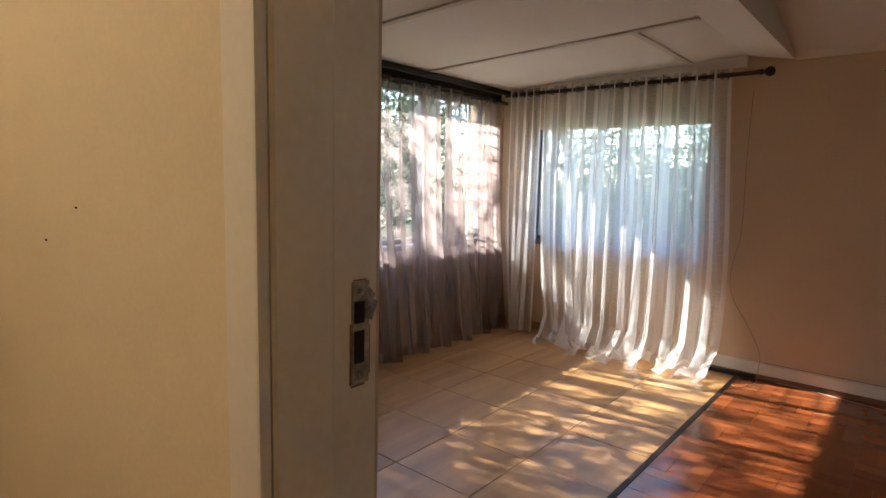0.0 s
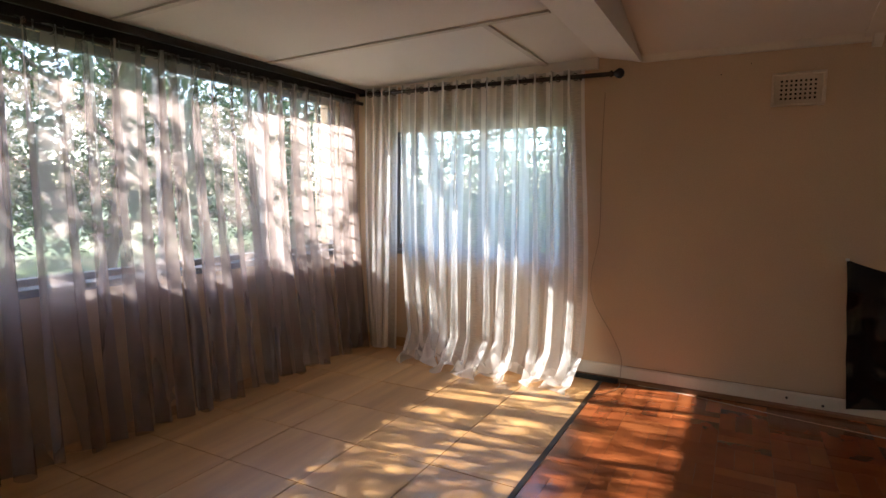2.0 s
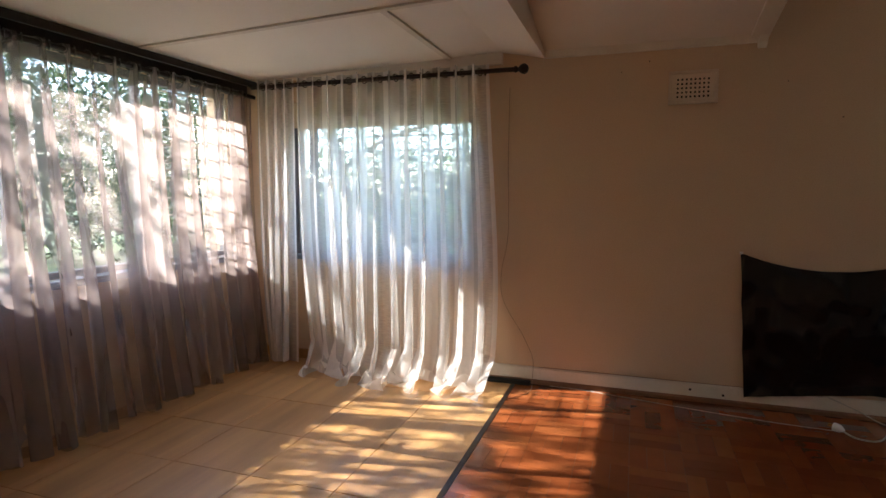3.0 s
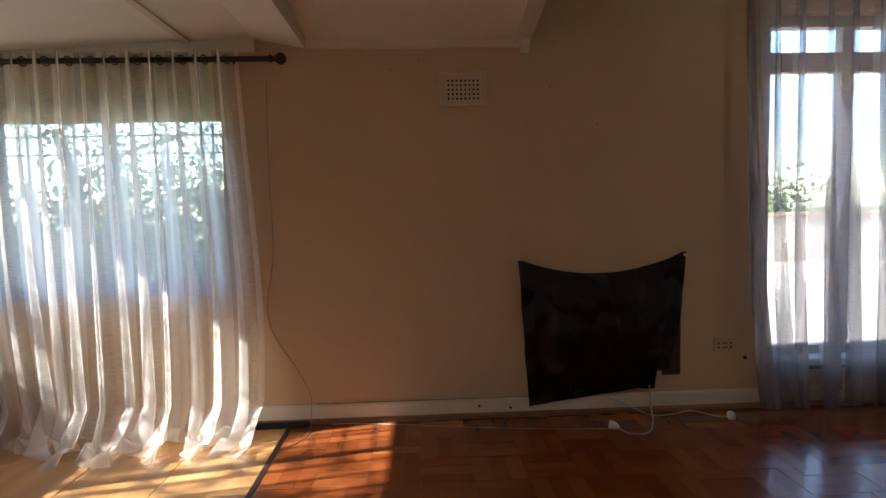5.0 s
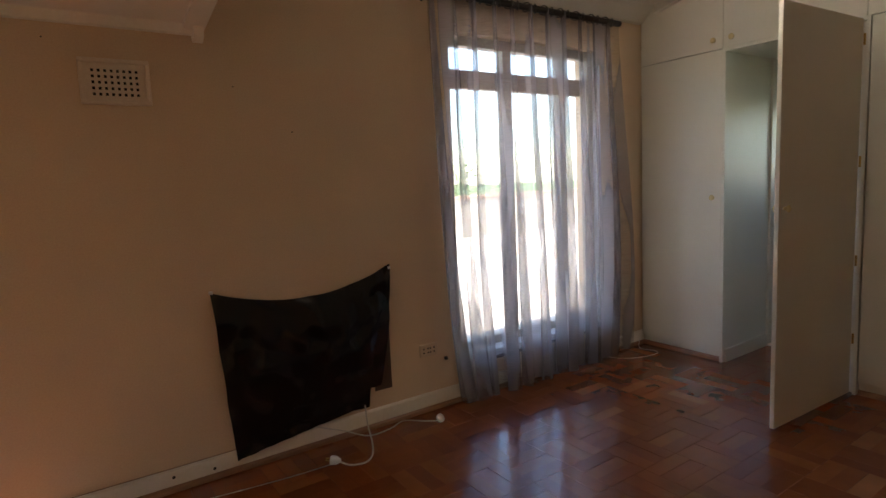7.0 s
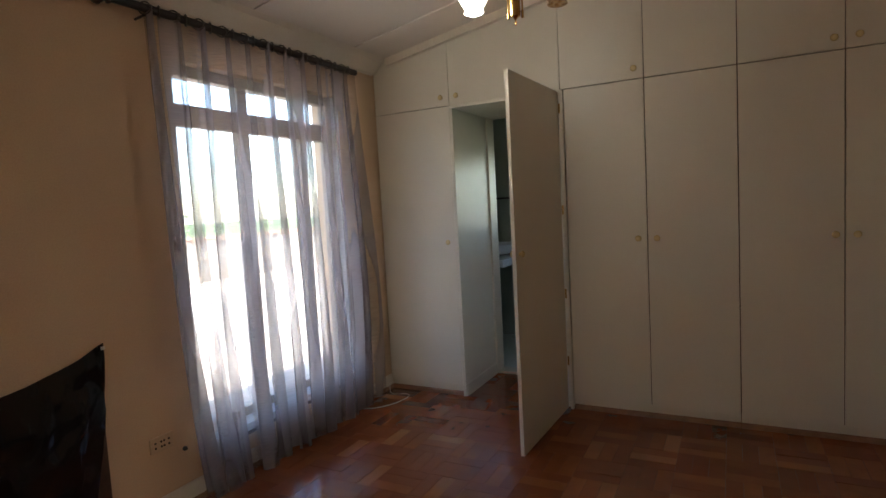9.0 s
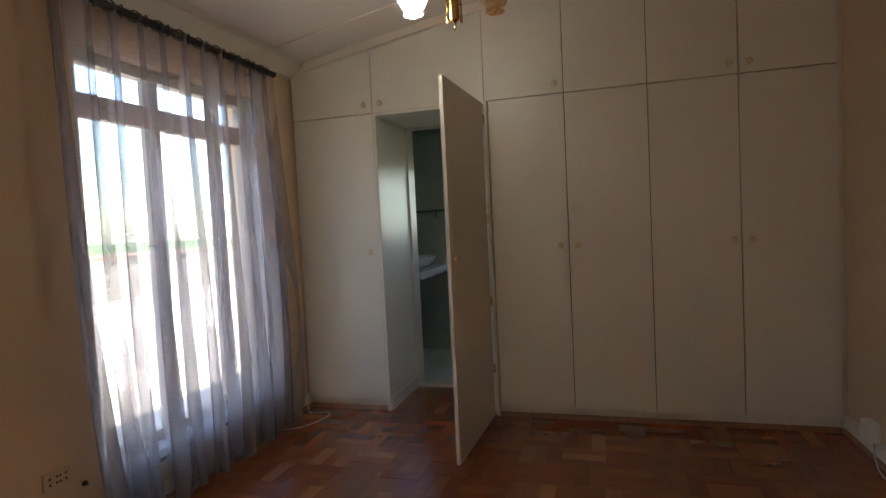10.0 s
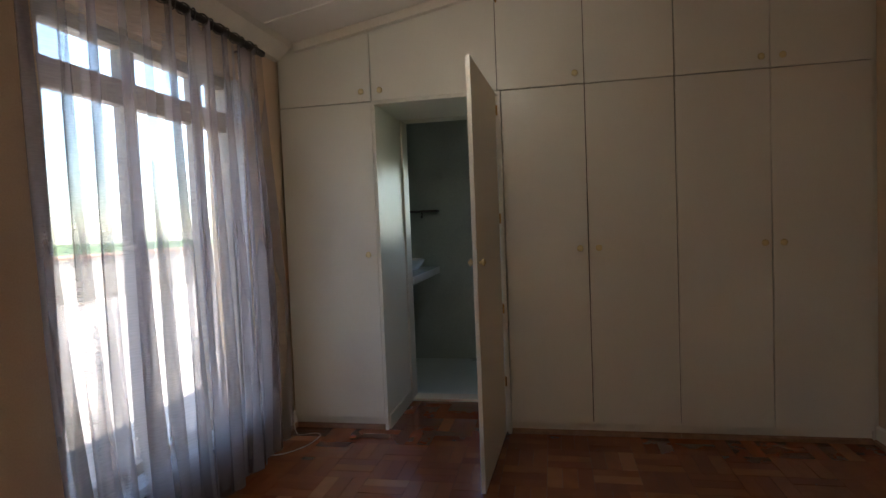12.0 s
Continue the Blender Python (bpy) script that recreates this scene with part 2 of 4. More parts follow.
M_LAWN = surface("lawn", (0.09, 0.13, 0.045), 0.9, 0.3, 0.8, 30, 0.5)


# ---- helpers for building ----
def thing(name, at, label="", category="", group="", kind=""):
    ob = new(name)
    ob.empty_display_size = 0.05
    ob.location = at
    return tagged(ob, label, category, group, kind)


def root_place(ob):
    while ob.parent:
        ob = ob.parent
    return Vector(ob.location)


def finish(bm, name, material, smooth=False):
    bmesh.ops.recalc_face_normals(bm, faces=bm.faces)
    me = bpy.data.meshes.new(name)
    bm.to_mesh(me)
    bm.free()
    me.materials.append(material)
    if smooth:
        me.polygons.foreach_set("use_smooth", [True] * len(me.polygons))
        me.set_sharp_from_angle(angle=radians(40))
    return me


def part(name, bm, material, parent, label="", smooth=False):
    """One mesh under a thing or a part; bm is in world metres."""
    bmesh.ops.translate(bm, verts=bm.verts, vec=-root_place(parent))
    ob = new(name, finish(bm, name, material, smooth))
    ob.parent = parent
    return tagged(ob, label)


def solid(name, bm, material, label="", category="", kind="structure", smooth=False, group=""):
    return tagged(new(name, finish(bm, name, material, smooth)), label, category, group, kind)


def box(bm, x0, x1, y0, y1, z0, z1, bevel=0.0):
    made = bmesh.ops.create_cube(bm, size=1.0, matrix=Matrix.LocRotScale(((x0 + x1) / 2, (y0 + y1) / 2, (z0 + z1) / 2), None, (abs(x1 - x0), abs(y1 - y0), abs(z1 - z0))))
    if bevel:
        edges = list({e for v in made["verts"] for e in v.link_edges})
        bmesh.ops.bevel(bm, geom=edges, offset=bevel, segments=2, affect="EDGES", profile=0.6)
    return bm


def boxed(*a, bevel=0.0):
    return box(bmesh.new(), *a, bevel=bevel)


def prism(outline, axis, a, b):
    """A closed outline of 2D points drawn out along an axis from a to b."""
    bm = bmesh.new()
    put = {"x": lambda p, c: (c, p[0], p[1]), "y": lambda p, c: (p[0], c, p[1]), "z": lambda p, c: (p[0], p[1], c)}[axis]
    lo = [bm.verts.new(put(p, a)) for p in outline]
    hi = [bm.verts.new(put(p, b)) for p in outline]
    bm.faces.new(lo)
    bm.faces.new(list(reversed(hi)))
    for i in range(len(outline)):
        j = (i + 1) % len(outline)
        bm.faces.new((lo[i], hi[i], hi[j], lo[j]))
    return bm


def lathe(profile, at, axis=(0, 0, 1), seg=20):
    """A turned body: (radius, height) pairs from its foot up, round an axis through at."""
    bm = bmesh.new()
    turn = Vector((0, 0, 1)).rotation_difference(Vector(axis)).to_matrix()
    rings = []
    for r, h in profile:
        rings.append([bm.verts.new(Vector(at) + turn @ Vector((max(r, 1e-4) * math.cos(2 * math.pi * i / seg), max(r, 1e-4) * math.sin(2 * math.pi * i / seg), h))) for i in range(seg)])
    for lo, hi in zip(rings, rings[1:]):
        for i in range(seg):
            bm.faces.new((lo[i], lo[(i + 1) % seg], hi[(i + 1) % seg], hi[i]))
    bm.faces.new(list(reversed(rings[0])))
    bm.faces.new(rings[-1])
    return bm


def tube(points, r, seg=8, bm=None, steps=6):
    """A round cord through points, smoothed."""
    bm = bm or bmesh.new()
    p = [Vector(q) for q in points]
    fine = []
    for i in range(len(p) - 1):
        a, b, c, d = p[max(i - 1, 0)], p[i], p[i + 1], p[min(i + 2, len(p) - 1)]
        for k in range(steps):
            t = k / steps
            fine.append(0.5 * ((2 * b) + (c - a) * t + (2 * a - 5 * b + 4 * c - d) * t * t + (3 * b - a - 3 * c + d) * t ** 3))
    fine.append(p[-1])
    rings = []
    for i, q in enumerate(fine):
        way = (fine[min(i + 1, len(fine) - 1)] - fine[max(i - 1, 0)]).normalized()
        side = way.cross(Vector((0.13, 0.21, 0.97))).normalized()
        up = side.cross(way)
        rings.append([bm.verts.new(q + r * (math.cos(2 * math.pi * k / seg) * side + math.sin(2 * math.pi * k / seg) * up)) for k in range(seg)])
    for lo, hi in zip(rings, rings[1:]):
        for k in range(seg):
            bm.faces.new((lo[k], lo[(k + 1) % seg], hi[(k + 1) % seg], hi[k]))
    bm.faces.new(list(reversed(rings[0])))
    bm.faces.new(rings[-1])
    return bm


def ring(at, r, thick, axis, seg=18):
    bm = bmesh.new()
    turn = Vector((0, 0, 1)).rotation_difference(Vector(axis)).to_matrix()
    loops = []
    for i in range(seg):
        a = 2 * math.pi * i / seg
        loops.append([bm.verts.new(Vector(at) + turn @ Vector(((r + thick * math.cos(b)) * math.cos(a), (r + thick * math.cos(b)) * math.sin(a), thick * math.sin(b)))) for b in (0, 1.57, 3.14, 4.71)])
    for i in range(seg):
        for k in range(4):
            bm.faces.new((loops[i][k], loops[(i + 1) % seg][k], loops[(i + 1) % seg][(k + 1) % 4], loops[i][(k + 1) % 4]))
    return bm


# ---- plan, in metres: x east, y north ----
NORTH, SOUTH, WEST, FRONT, BACK = 3.75, 0.285, -2.85, 3.55, 4.15
BORDER = -0.845
DOOR_W, DOOR_E, HALL = -0.58, 0.24, 0.05
SLOPE = 0.18


def main_ceiling(y):
    return 2.47 + SLOPE * (NORTH - y)


def panel_ceiling(y):
    return 2.04 + 0.19 * (NORTH - y)


def low_ceiling(x):
    return 2.05 + 0.04 * (x + 1.28)


# ---- walls ----
W1, W2, SILL_N, HEAD_N = -2.52, -1.13, 0.75, 1.84     # north window
F1, F2, SILL_F, HEAD_F = 1.80, 3.11, 0.265, 2.18       # tall window
bm = bmesh.new()
box(bm, WEST - 0.23, W1, NORTH, NORTH + 0.23, -0.2, 3.0)
box(bm, W1, W2, NORTH, NORTH + 0.23, -0.2, SILL_N)
box(bm, W1, W2, NORTH, NORTH + 0.23, HEAD_N, 3.0)
box(bm, W2, F1, NORTH, NORTH + 0.23, -0.2, 3.0)
box(bm, F1, F2, NORTH, NORTH + 0.23, -0.2, SILL_F)
box(bm, F1, F2, NORTH, NORTH + 0.23, HEAD_F, 3.0)
box(bm, F2, 6.2, NORTH, NORTH + 0.23, -0.2, 3.0)
solid("wall_north", bm, M_WALL, "tan painted plaster wall with two windows", "wall")
V1, V2, SILL_W, HEAD_W = 0.62, 3.60, 0.75, 1.90
bm = bmesh.new()
box(bm, WEST - 0.23, WEST, -0.2, V1, -0.2, 2.4)
box(bm, WEST - 0.23, WEST, V1, V2, -0.2, SILL_W)
box(bm, WEST - 0.23, WEST, V1, V2, HEAD_W, 2.4)
box(bm, WEST - 0.23, WEST, V2, NORTH, -0.2, 2.4)
solid("wall_west", bm, M_WALL, "tan painted plaster wall below a wide window", "wall")
bm = bmesh.new()
box(bm, WEST, DOOR_W - 0.085, HALL + 0.004, SOUTH, -0.2, 3.4)
box(bm, DOOR_W - 0.085, DOOR_E + 0.085, HALL + 0.004, SOUTH, 2.09, 3.4)
box(bm, DOOR_E + 0.085, 6.2, HALL + 0.004, SOUTH, -0.2, 3.4)
solid("wall_south", bm, M_WALL, "tan painted plaster wall with the doorway", "wall")
bm = bmesh.new()
box(bm, BACK, BACK + 0.12, SOUTH, 2.36, -0.2, 3.4)
box(bm, BACK, BACK + 0.12, 2.36, 3.12, 2.13, 3.4)
box(bm, BACK, BACK + 0.12, 3.12, NORTH, -0.2, 3.4)
solid("wall_east", bm, M_BATHWALL, "painted wall behind the cupboards with a doorway", "wall")
bm = bmesh.new()
box(bm, -2.2, DOOR_W - 0.074, HALL - 0.010, HALL + 0.003, 0, 2.7)
box(bm, DOOR_E + 0.074, 1.0, HALL - 0.010, HALL + 0.003, 0, 2.7)
box(bm, DOOR_W - 0.074, DOOR_E + 0.074, HALL - 0.010, HALL + 0.003, 2.131, 2.7)
solid("wall_hall_north", bm, M_HALL, "warm cream hall side of the doorway wall", "wall")
bm = bmesh.new()
box(bm, -2.3, -2.2, -1.7, HALL, -0.2, 2.7)
box(bm, 1.0, 1.1, -1.7, HALL, -0.2, 2.7)
box(bm, -2.3, 1.1, -1.8, -1.7, -0.2, 2.7)
solid("wall_hall", bm, M_HALL, "plain cream hall walls", "wall")
solid("ceiling_hall", boxed(-2.3, 1.1, -1.8, HALL, 2.6, 2.75), M_CEIL, "plain white hall ceiling", "ceiling")
solid("floor_hall", boxed(-2.3, 1.1, -1.8, SOUTH, -0.15, -0.001), M_CONCRETE, "brown hall floor", "floor")

# ---- ceilings ----
bm = prism([(WEST, low_ceiling(WEST)), (-0.95, low_ceiling(-0.95)), (-0.95, 2.5), (WEST, 2.5)], "y", SOUTH, NORTH)
for y in (2.71, 1.74, 0.75):
    for a, b in ((WEST, -0.95),):
        c = prism([(a, low_ceiling(a) - 0.011), (b, low_ceiling(b) - 0.011), (b, low_ceiling(b) + 0.01), (a, low_ceiling(a) + 0.01)], "y", y - 0.018, y + 0.018)
        tmp = bpy.data.meshes.new("strip")
        c.to_mesh(tmp)
        c.free()
        bm.from_mesh(tmp)
for y0, y1, xs in ((2.729, 3.715, (-1.29,)),):
    for x in xs:
        box(bm, x - 0.018, x + 0.018, y0, y1, low_ceiling(x) - 0.011, low_ceiling(x) + 0.03)
box(bm, WEST, -0.95, NORTH - 0.03, NORTH - 0.001, low_ceiling(-1.5) - 0.05, low_ceiling(-1.0) + 0.02)
low_ob = solid("ceiling_low", bm, M_CEIL, "low white board ceiling with cover strips", "ceiling")
low_ob.data.materials.append(M_COVER)
for f in low_ob.data.polygons[6:-6]:
    f.material_index = 1
solid("ceiling_beam", prism([(-0.95, low_ceiling(-0.95)), (-0.80, 2.035), (-0.694, 2.012), (-0.694, 3.1), (-0.95, 3.1)], "y", SOUTH, NORTH), M_CEIL, "white boxed ceiling beam", "beam")
solid("ceiling_panel", prism([(SOUTH, panel_ceiling(SOUTH)), (NORTH, panel_ceiling(NORTH)), (NORTH, panel_ceiling(NORTH) + 0.05), (SOUTH, panel_ceiling(SOUTH) + 0.05)], "x", -0.694, 0.47), M_CEIL, "sloping painted ceiling panel", "ceiling")
bm = prism([(SOUTH, main_ceiling(SOUTH)), (NORTH, main_ceiling(NORTH)), (NORTH, main_ceiling(NORTH) + 0.08), (SOUTH, main_ceiling(SOUTH) + 0.08)], "x", 0.50, 6.2)
for x in (1.35, 2.25, 3.15):
    c = prism([(SOUTH, main_ceiling(SOUTH) - 0.008), (NORTH - 0.16, main_ceiling(NORTH - 0.16) - 0.008), (NORTH - 0.16, main_ceiling(NORTH - 0.16) + 0.01), (SOUTH, main_ceiling(SOUTH) + 0.01)], "x", x - 0.02, x + 0.02)
    tmp = bpy.data.meshes.new("strip")
    c.to_mesh(tmp)
    c.free()
    bm.from_mesh(tmp)
solid("ceiling_main", bm, M_CEIL, "sloping white board ceiling with cover strips", "ceiling")
solid("ceiling_step", prism([(SOUTH, panel_ceiling(SOUTH) + 0.001), (NORTH, panel_ceiling(NORTH) + 0.001), (NORTH, 2.6), (SOUTH, 3.2)], "x", 0.47, 0.499), M_CEIL, "upright board between two ceiling heights", "ceiling")
solid("roof_slab", boxed(WEST - 0.5, 6.6, -2.2, NORTH + 0.55, 3.42, 3.5), M_OUTSIDE, "roof over the rooms", "roof")
# cornices
solid("cornice_panel", prism([(NORTH - 0.001, 2.008), (NORTH - 0.022, 2.012), (NORTH - 0.055, 2.075), (NORTH - 0.001, 2.075)], "x", -0.69, 0.46), M_TRIM, "white cornice under the sloping panel", "trim")
bm = prism([(SOUTH + 0.02, panel_ceiling(SOUTH) - 0.012), (NORTH - 0.03, panel_ceiling(NORTH) - 0.012), (NORTH - 0.03, panel_ceiling(NORTH) + 0.03), (SOUTH + 0.02, panel_ceiling(SOUTH) + 0.03)], "x", 0.405, 0.492)
solid("trim_panel_edge", bm, M_TRIM, "white edge board of the sloping panel", "trim")
solid("trim_bracket", prism([(NORTH - 0.001, 2.09), (NORTH - 0.001, 1.992), (NORTH - 0.02, 1.976), (NORTH - 0.055, 2.0), (NORTH - 0.075, 2.06)], "x", 0.443, 0.484), M_TRIM, "white end bracket of the edge board", "trim")
bm = prism([(NORTH - 0.001, main_ceiling(NORTH) - 0.07), (NORTH - 0.03, main_ceiling(NORTH) - 0.06), (NORTH - 0.11, main_ceiling(NORTH - 0.11) - 0.012), (NORTH - 0.15, main_ceiling(NORTH - 0.15) - 0.001), (NORTH - 0.001, main_ceiling(NORTH) - 0.001)], "x", 0.5, FRONT)
solid("cornice_north", bm, M_TRIM, "white moulded cornice along the window wall", "trim")
bm = prism([(SOUTH + 0.02, main_ceiling(SOUTH) - 0.055), (NORTH - 0.15, main_ceiling(NORTH - 0.15) - 0.055), (NORTH - 0.15, main_ceiling(NORTH - 0.15) - 0.001), (SOUTH + 0.02, main_ceiling(SOUTH) - 0.001)], "x", FRONT - 0.045, FRONT - 0.003)
solid("cornice_cupboard", bm, M_TRIM, "white cornice above the built-in cupboards", "trim")

# ---- floors ----
solid("ground", boxed(-150, 150, -150, 150, -0.6, -0.22), M_LAWN, "garden lawn round the house", "ground")
solid("patio_paving", boxed(-0.6, 40.0, NORTH + 0.23, 12.85, -0.22, -0.16), M_YARD, "pale sunlit paving outside the tall window", "paving")
floor_tile = solid("floor_tiled", boxed(WEST, BORDER - 0.012, SOUTH, NORTH, -0.15, -0.004), M_GROUT, "beige ceramic tiled floor with dark joints", "floor")
floor_wood = solid("floor_parquet", boxed(BORDER + 0.012, BACK, SOUTH, NORTH, -0.15, -0.004), M_GROUT, "red-brown varnished wood block parquet floor", "floor")
solid("floor_threshold", boxed(BORDER - 0.012, BORDER + 0.012, SOUTH, NORTH, -0.15, 0.003), M_ROD, "dark strip between tiles and parquet", "trim")

# ---- skirting ----
def skirting(name, axis, a, b, face, way):
    """A white board with a brown quarter-round at its foot."""
    o = [(face, 0.028), (face, 0.105), (face + way * 0.008, 0.105), (face + way * 0.015, 0.095), (face + way * 0.015, 0.028)]
    q = [(face, 0.0), (face, 0.028), (face + way * 0.016, 0.028), (face + way * 0.026, 0.018), (face + way * 0.028, 0.0)]
    board = solid(name, prism(o, axis, a, b), M_TRIM, "white painted skirting board", "skirting")
    foot = new("quadrant_strip", finish(prism(q, axis, a, b), "quadrant_strip", M_BROWN))
    foot.parent = board
    tagged(foot, "brown wooden quarter-round")


skirting("baseboard_north", "x", -1.12, FRONT + 0.02, NORTH - 0.001, -1)
skirting("baseboard_south", "x", DOOR_E + 0.1, FRONT + 0.02, SOUTH + 0.001, 1)
solid("baseboard_tiled", boxed(WEST + 0.001, -1.13, NORTH - 0.012, NORTH - 0.001, 0.0, 0.07), M_TILE, "beige tile skirting", "skirting")

# ---- doorway to the hall ----
door = thing("door_1", (DOOR_W, HALL, 0), "cream painted door lining with a worn strike plate", "doorway", kind="structure")
for side, x0, x1 in (("w", DOOR_W - 0.084, DOOR_W), ("e", DOOR_E, DOOR_E + 0.084)):
    s = 1 if side == "w" else -1
    inner = x1 if side == "w" else x0
    outer = x0 if side == "w" else x1
    o = [(outer, HALL - 0.002), (inner - s * 0.004, HALL - 0.002), (inner, HALL + 0.003), (inner, HALL + 0.084), (inner - s * 0.003, HALL + 0.089), (inner - s * 0.010, HALL + 0.091), (inner - s * 0.010, HALL + 0.168), (inner - s * 0.016, HALL + 0.174), (outer, HALL + 0.174)]
    part("jamb", prism(o, "z", 0.0, 2.06), M_JAMB, door)
    part("architrave", boxed(inner - s * 0.076, inner - s * 0.004, HALL - 0.020, HALL - 0.0025, 0, 2.13, bevel=0.005), M_TRIM, door, "glossy cream architrave")
    part("reveal", boxed(outer + s * 0.001, inner - s * 0.076, HALL + 0.1745, SOUTH + 0.003, 0.0, 2.06, bevel=0.003), M_WALL, door, "tan painted reveal")
part("head", boxed(DOOR_W - 0.08, DOOR_E + 0.08, HALL, SOUTH + 0.002, 2.06, 2.09), M_JAMB, door)
LOCK_X = DOOR_W - 0.010
PY, PZ = HALL + 0.1395, 0.944
plate = part("strike_plate", boxed(LOCK_X - 0.001, LOCK_X + 0.0025, PY - 0.0155, PY + 0.0145, PZ, PZ + 0.143, bevel=0.001), M_PLATE, door, "painted-over metal strike plate")
# Latch holes are raised black blocks, their shade put into the colour.
for z0, z1 in ((0.030, 0.075), (0.086, 0.116)):
    part("latch_slot", boxed(LOCK_X + 0.001, LOCK_X + 0.0042, PY - 0.0125, PY + 0.0045, PZ + z0, PZ + z1), M_HOLE, plate, "black block for the shade in a latch hole")
part("bare_metal", boxed(LOCK_X + 0.001, LOCK_X + 0.0035, PY - 0.0125, PY + 0.0045, PZ + 0.006, PZ + 0.029), M_BARE, plate, "bare worn metal")
for dz, tilt, w in ((0.108, 24, 0.022), (0.124, 48, 0.016)):
    lip = boxed(LOCK_X, LOCK_X + 0.004, PY + 0.004, PY + 0.004 + w, PZ + dz - 0.014, PZ + dz + 0.014, bevel=0.001)
    bmesh.ops.rotate(lip, verts=lip.verts, cent=(LOCK_X, PY + 0.004, PZ + dz), matrix=Matrix.Rotation(radians(-tilt), 3, "X"))
    part("plate_lip", lip, M_BARE, plate, "bent metal lip")
for y0, y1, z0, z1 in ((PY - 0.0185, PY - 0.0165, 0.0, 0.085), (PY + 0.0155, PY + 0.0175, 0.01, 0.08), (PY - 0.013, PY + 0.010, 0.144, 0.146), (PY - 0.016, PY + 0.008, -0.004, -0.001)):
    part("bare_edge", boxed(LOCK_X - 0.001, LOCK_X + 0.0012, y0, y1, PZ + z0, PZ + z1), M_BROWN, plate, "bare brown wood round the plate")
for z in (0.014, 0.130):
    part("screw", lathe([(0.004, 0), (0.004, 0.0015), (0.002, 0.003)], (LOCK_X + 0.003, PY - 0.004, PZ + z), (1, 0, 0), 10), M_BARE, plate)

# Added lamp, out of view, that brightens the hall side of the doorway wall.
hall_fill = thing("hall_fill_lamp", (-1.2, -1.3, 2.6), "unseen round lamp added to light the hall wall", "ceiling lamp")
part("base", lathe([(0.09, -0.02), (0.09, 0.0)], (-1.2, -1.3, 2.6)), M_TRIM, hall_fill)
part("diffuser", lathe([(0.01, -0.10), (0.07, -0.085), (0.11, -0.05), (0.12, -0.021)], (-1.2, -1.3, 2.6), seg=24), glowing("hall_fill_glow", (1.0, 0.86, 0.66), 12.5), hall_fill, "glowing glass diffuser", True)


# ---- windows ----
def window(name, axis, a, b, plane, z0, z1, cuts, transoms, material, frame_w, label, depth=0.05):
    """A framed window lying along an axis: cuts are its uprights, transoms its cross bars."""
    at = ((a + b) / 2, plane, z0) if axis == "x" else (plane, (a + b) / 2, z0)
    w = thing(name, at, label, "window", kind="structure")

    def bar(p, q, lo, hi, nm, mat=material, d=depth, bevel=0.004):
        if axis == "x":
            return part(nm, boxed(p, q, plane - d / 2, plane + d / 2, lo, hi, bevel=bevel), mat, w)
        return part(nm, boxed(plane - d / 2, plane + d / 2, p, q, lo, hi, bevel=bevel), mat, w)
    bar(a, a + frame_w, z0, z1, "window_frame")
    bar(b - frame_w, b, z0, z1, "window_frame")
    bar(a + frame_w, b - frame_w, z0, z0 + frame_w, "window_frame")
    bar(a + frame_w, b - frame_w, z1 - frame_w, z1, "window_frame")
    for c, cw in cuts:
        bar(c - cw / 2, c + cw / 2, z0 + frame_w, z1 - frame_w, "mullion", d=depth * 0.9)
    for t, tw in transoms:
        bar(a + frame_w, b - frame_w, t - tw / 2, t + tw / 2, "transom", d=depth * 0.8)
    xs = [a + frame_w] + [c for c, _ in cuts] + [b - frame_w]
    zs = [z0 + frame_w] + [t for t, _ in transoms] + [z1 - frame_w]
    for p, q in zip(xs, xs[1:]):
        for lo, hi in zip(zs, zs[1:]):
            g = bar(p, q, lo, hi, "pane", M_GLASS, 0.004, 0)
            g.visible_shadow = False
    return w


win_n = window("window_1", "x", W1, W2, NORTH + 0.10, SILL_N, HEAD_N, [(-1.78, 0.06), (-2.36, 0.05)], [(1.685, 0.05)], M_STEEL, 0.045, "dark steel-framed window behind a white sheer curtain")
part("vent_board", boxed(W1 + 0.001, W2 - 0.001, NORTH + 0.03, NORTH + 0.05, 1.665, 1.839), surface("vent_board_paint", (0.55, 0.47, 0.33), 0.6, 0.08), win_n, "beige board closing the top lights")
# Slots are black blocks on the board, with the shade as colour.
for i in range(11):
    x = W1 + 0.13 + i * 0.112
    part("vent_slot", boxed(x, x + 0.055, NORTH + 0.024, NORTH + 0.034, 1.735, 1.775), M_HOLE, win_n, "small black block for the shade in a vent slot")
part("window_sill", boxed(W1, W2, NORTH - 0.025, NORTH + 0.08, SILL_N - 0.02, SILL_N + 0.012, bevel=0.006), M_STEEL, win_n)
win_w = window("window_2", "y", V1, V2, WEST - 0.10, SILL_W, HEAD_W, [(1.35, 0.022), (2.10, 0.026), (2.85, 0.022)], [], M_STEEL, 0.045, "wide steel-framed window behind grey sheer curtains")
part("window_sill", boxed(WEST - 0.08, WEST + 0.03, V1, V2, SILL_W - 0.025, SILL_W + 0.012, bevel=0.006), M_STEEL, win_w)
win_f = window("window_3", "x", F1, F2, NORTH + 0.095, SILL_F, HEAD_F, [(2.31, 0.07), (2.80, 0.06)], [(1.93, 0.11)], M_WFRAME, 0.06, "tall brown-framed window with top lights", 0.07)
part("window_sill", boxed(F1 + 0.001, F2 - 0.001, NORTH - 0.05, NORTH + 0.059, SILL_F - 0.03, SILL_F + 0.012, bevel=0.006), M_SILL, win_f, "pale painted window sill")
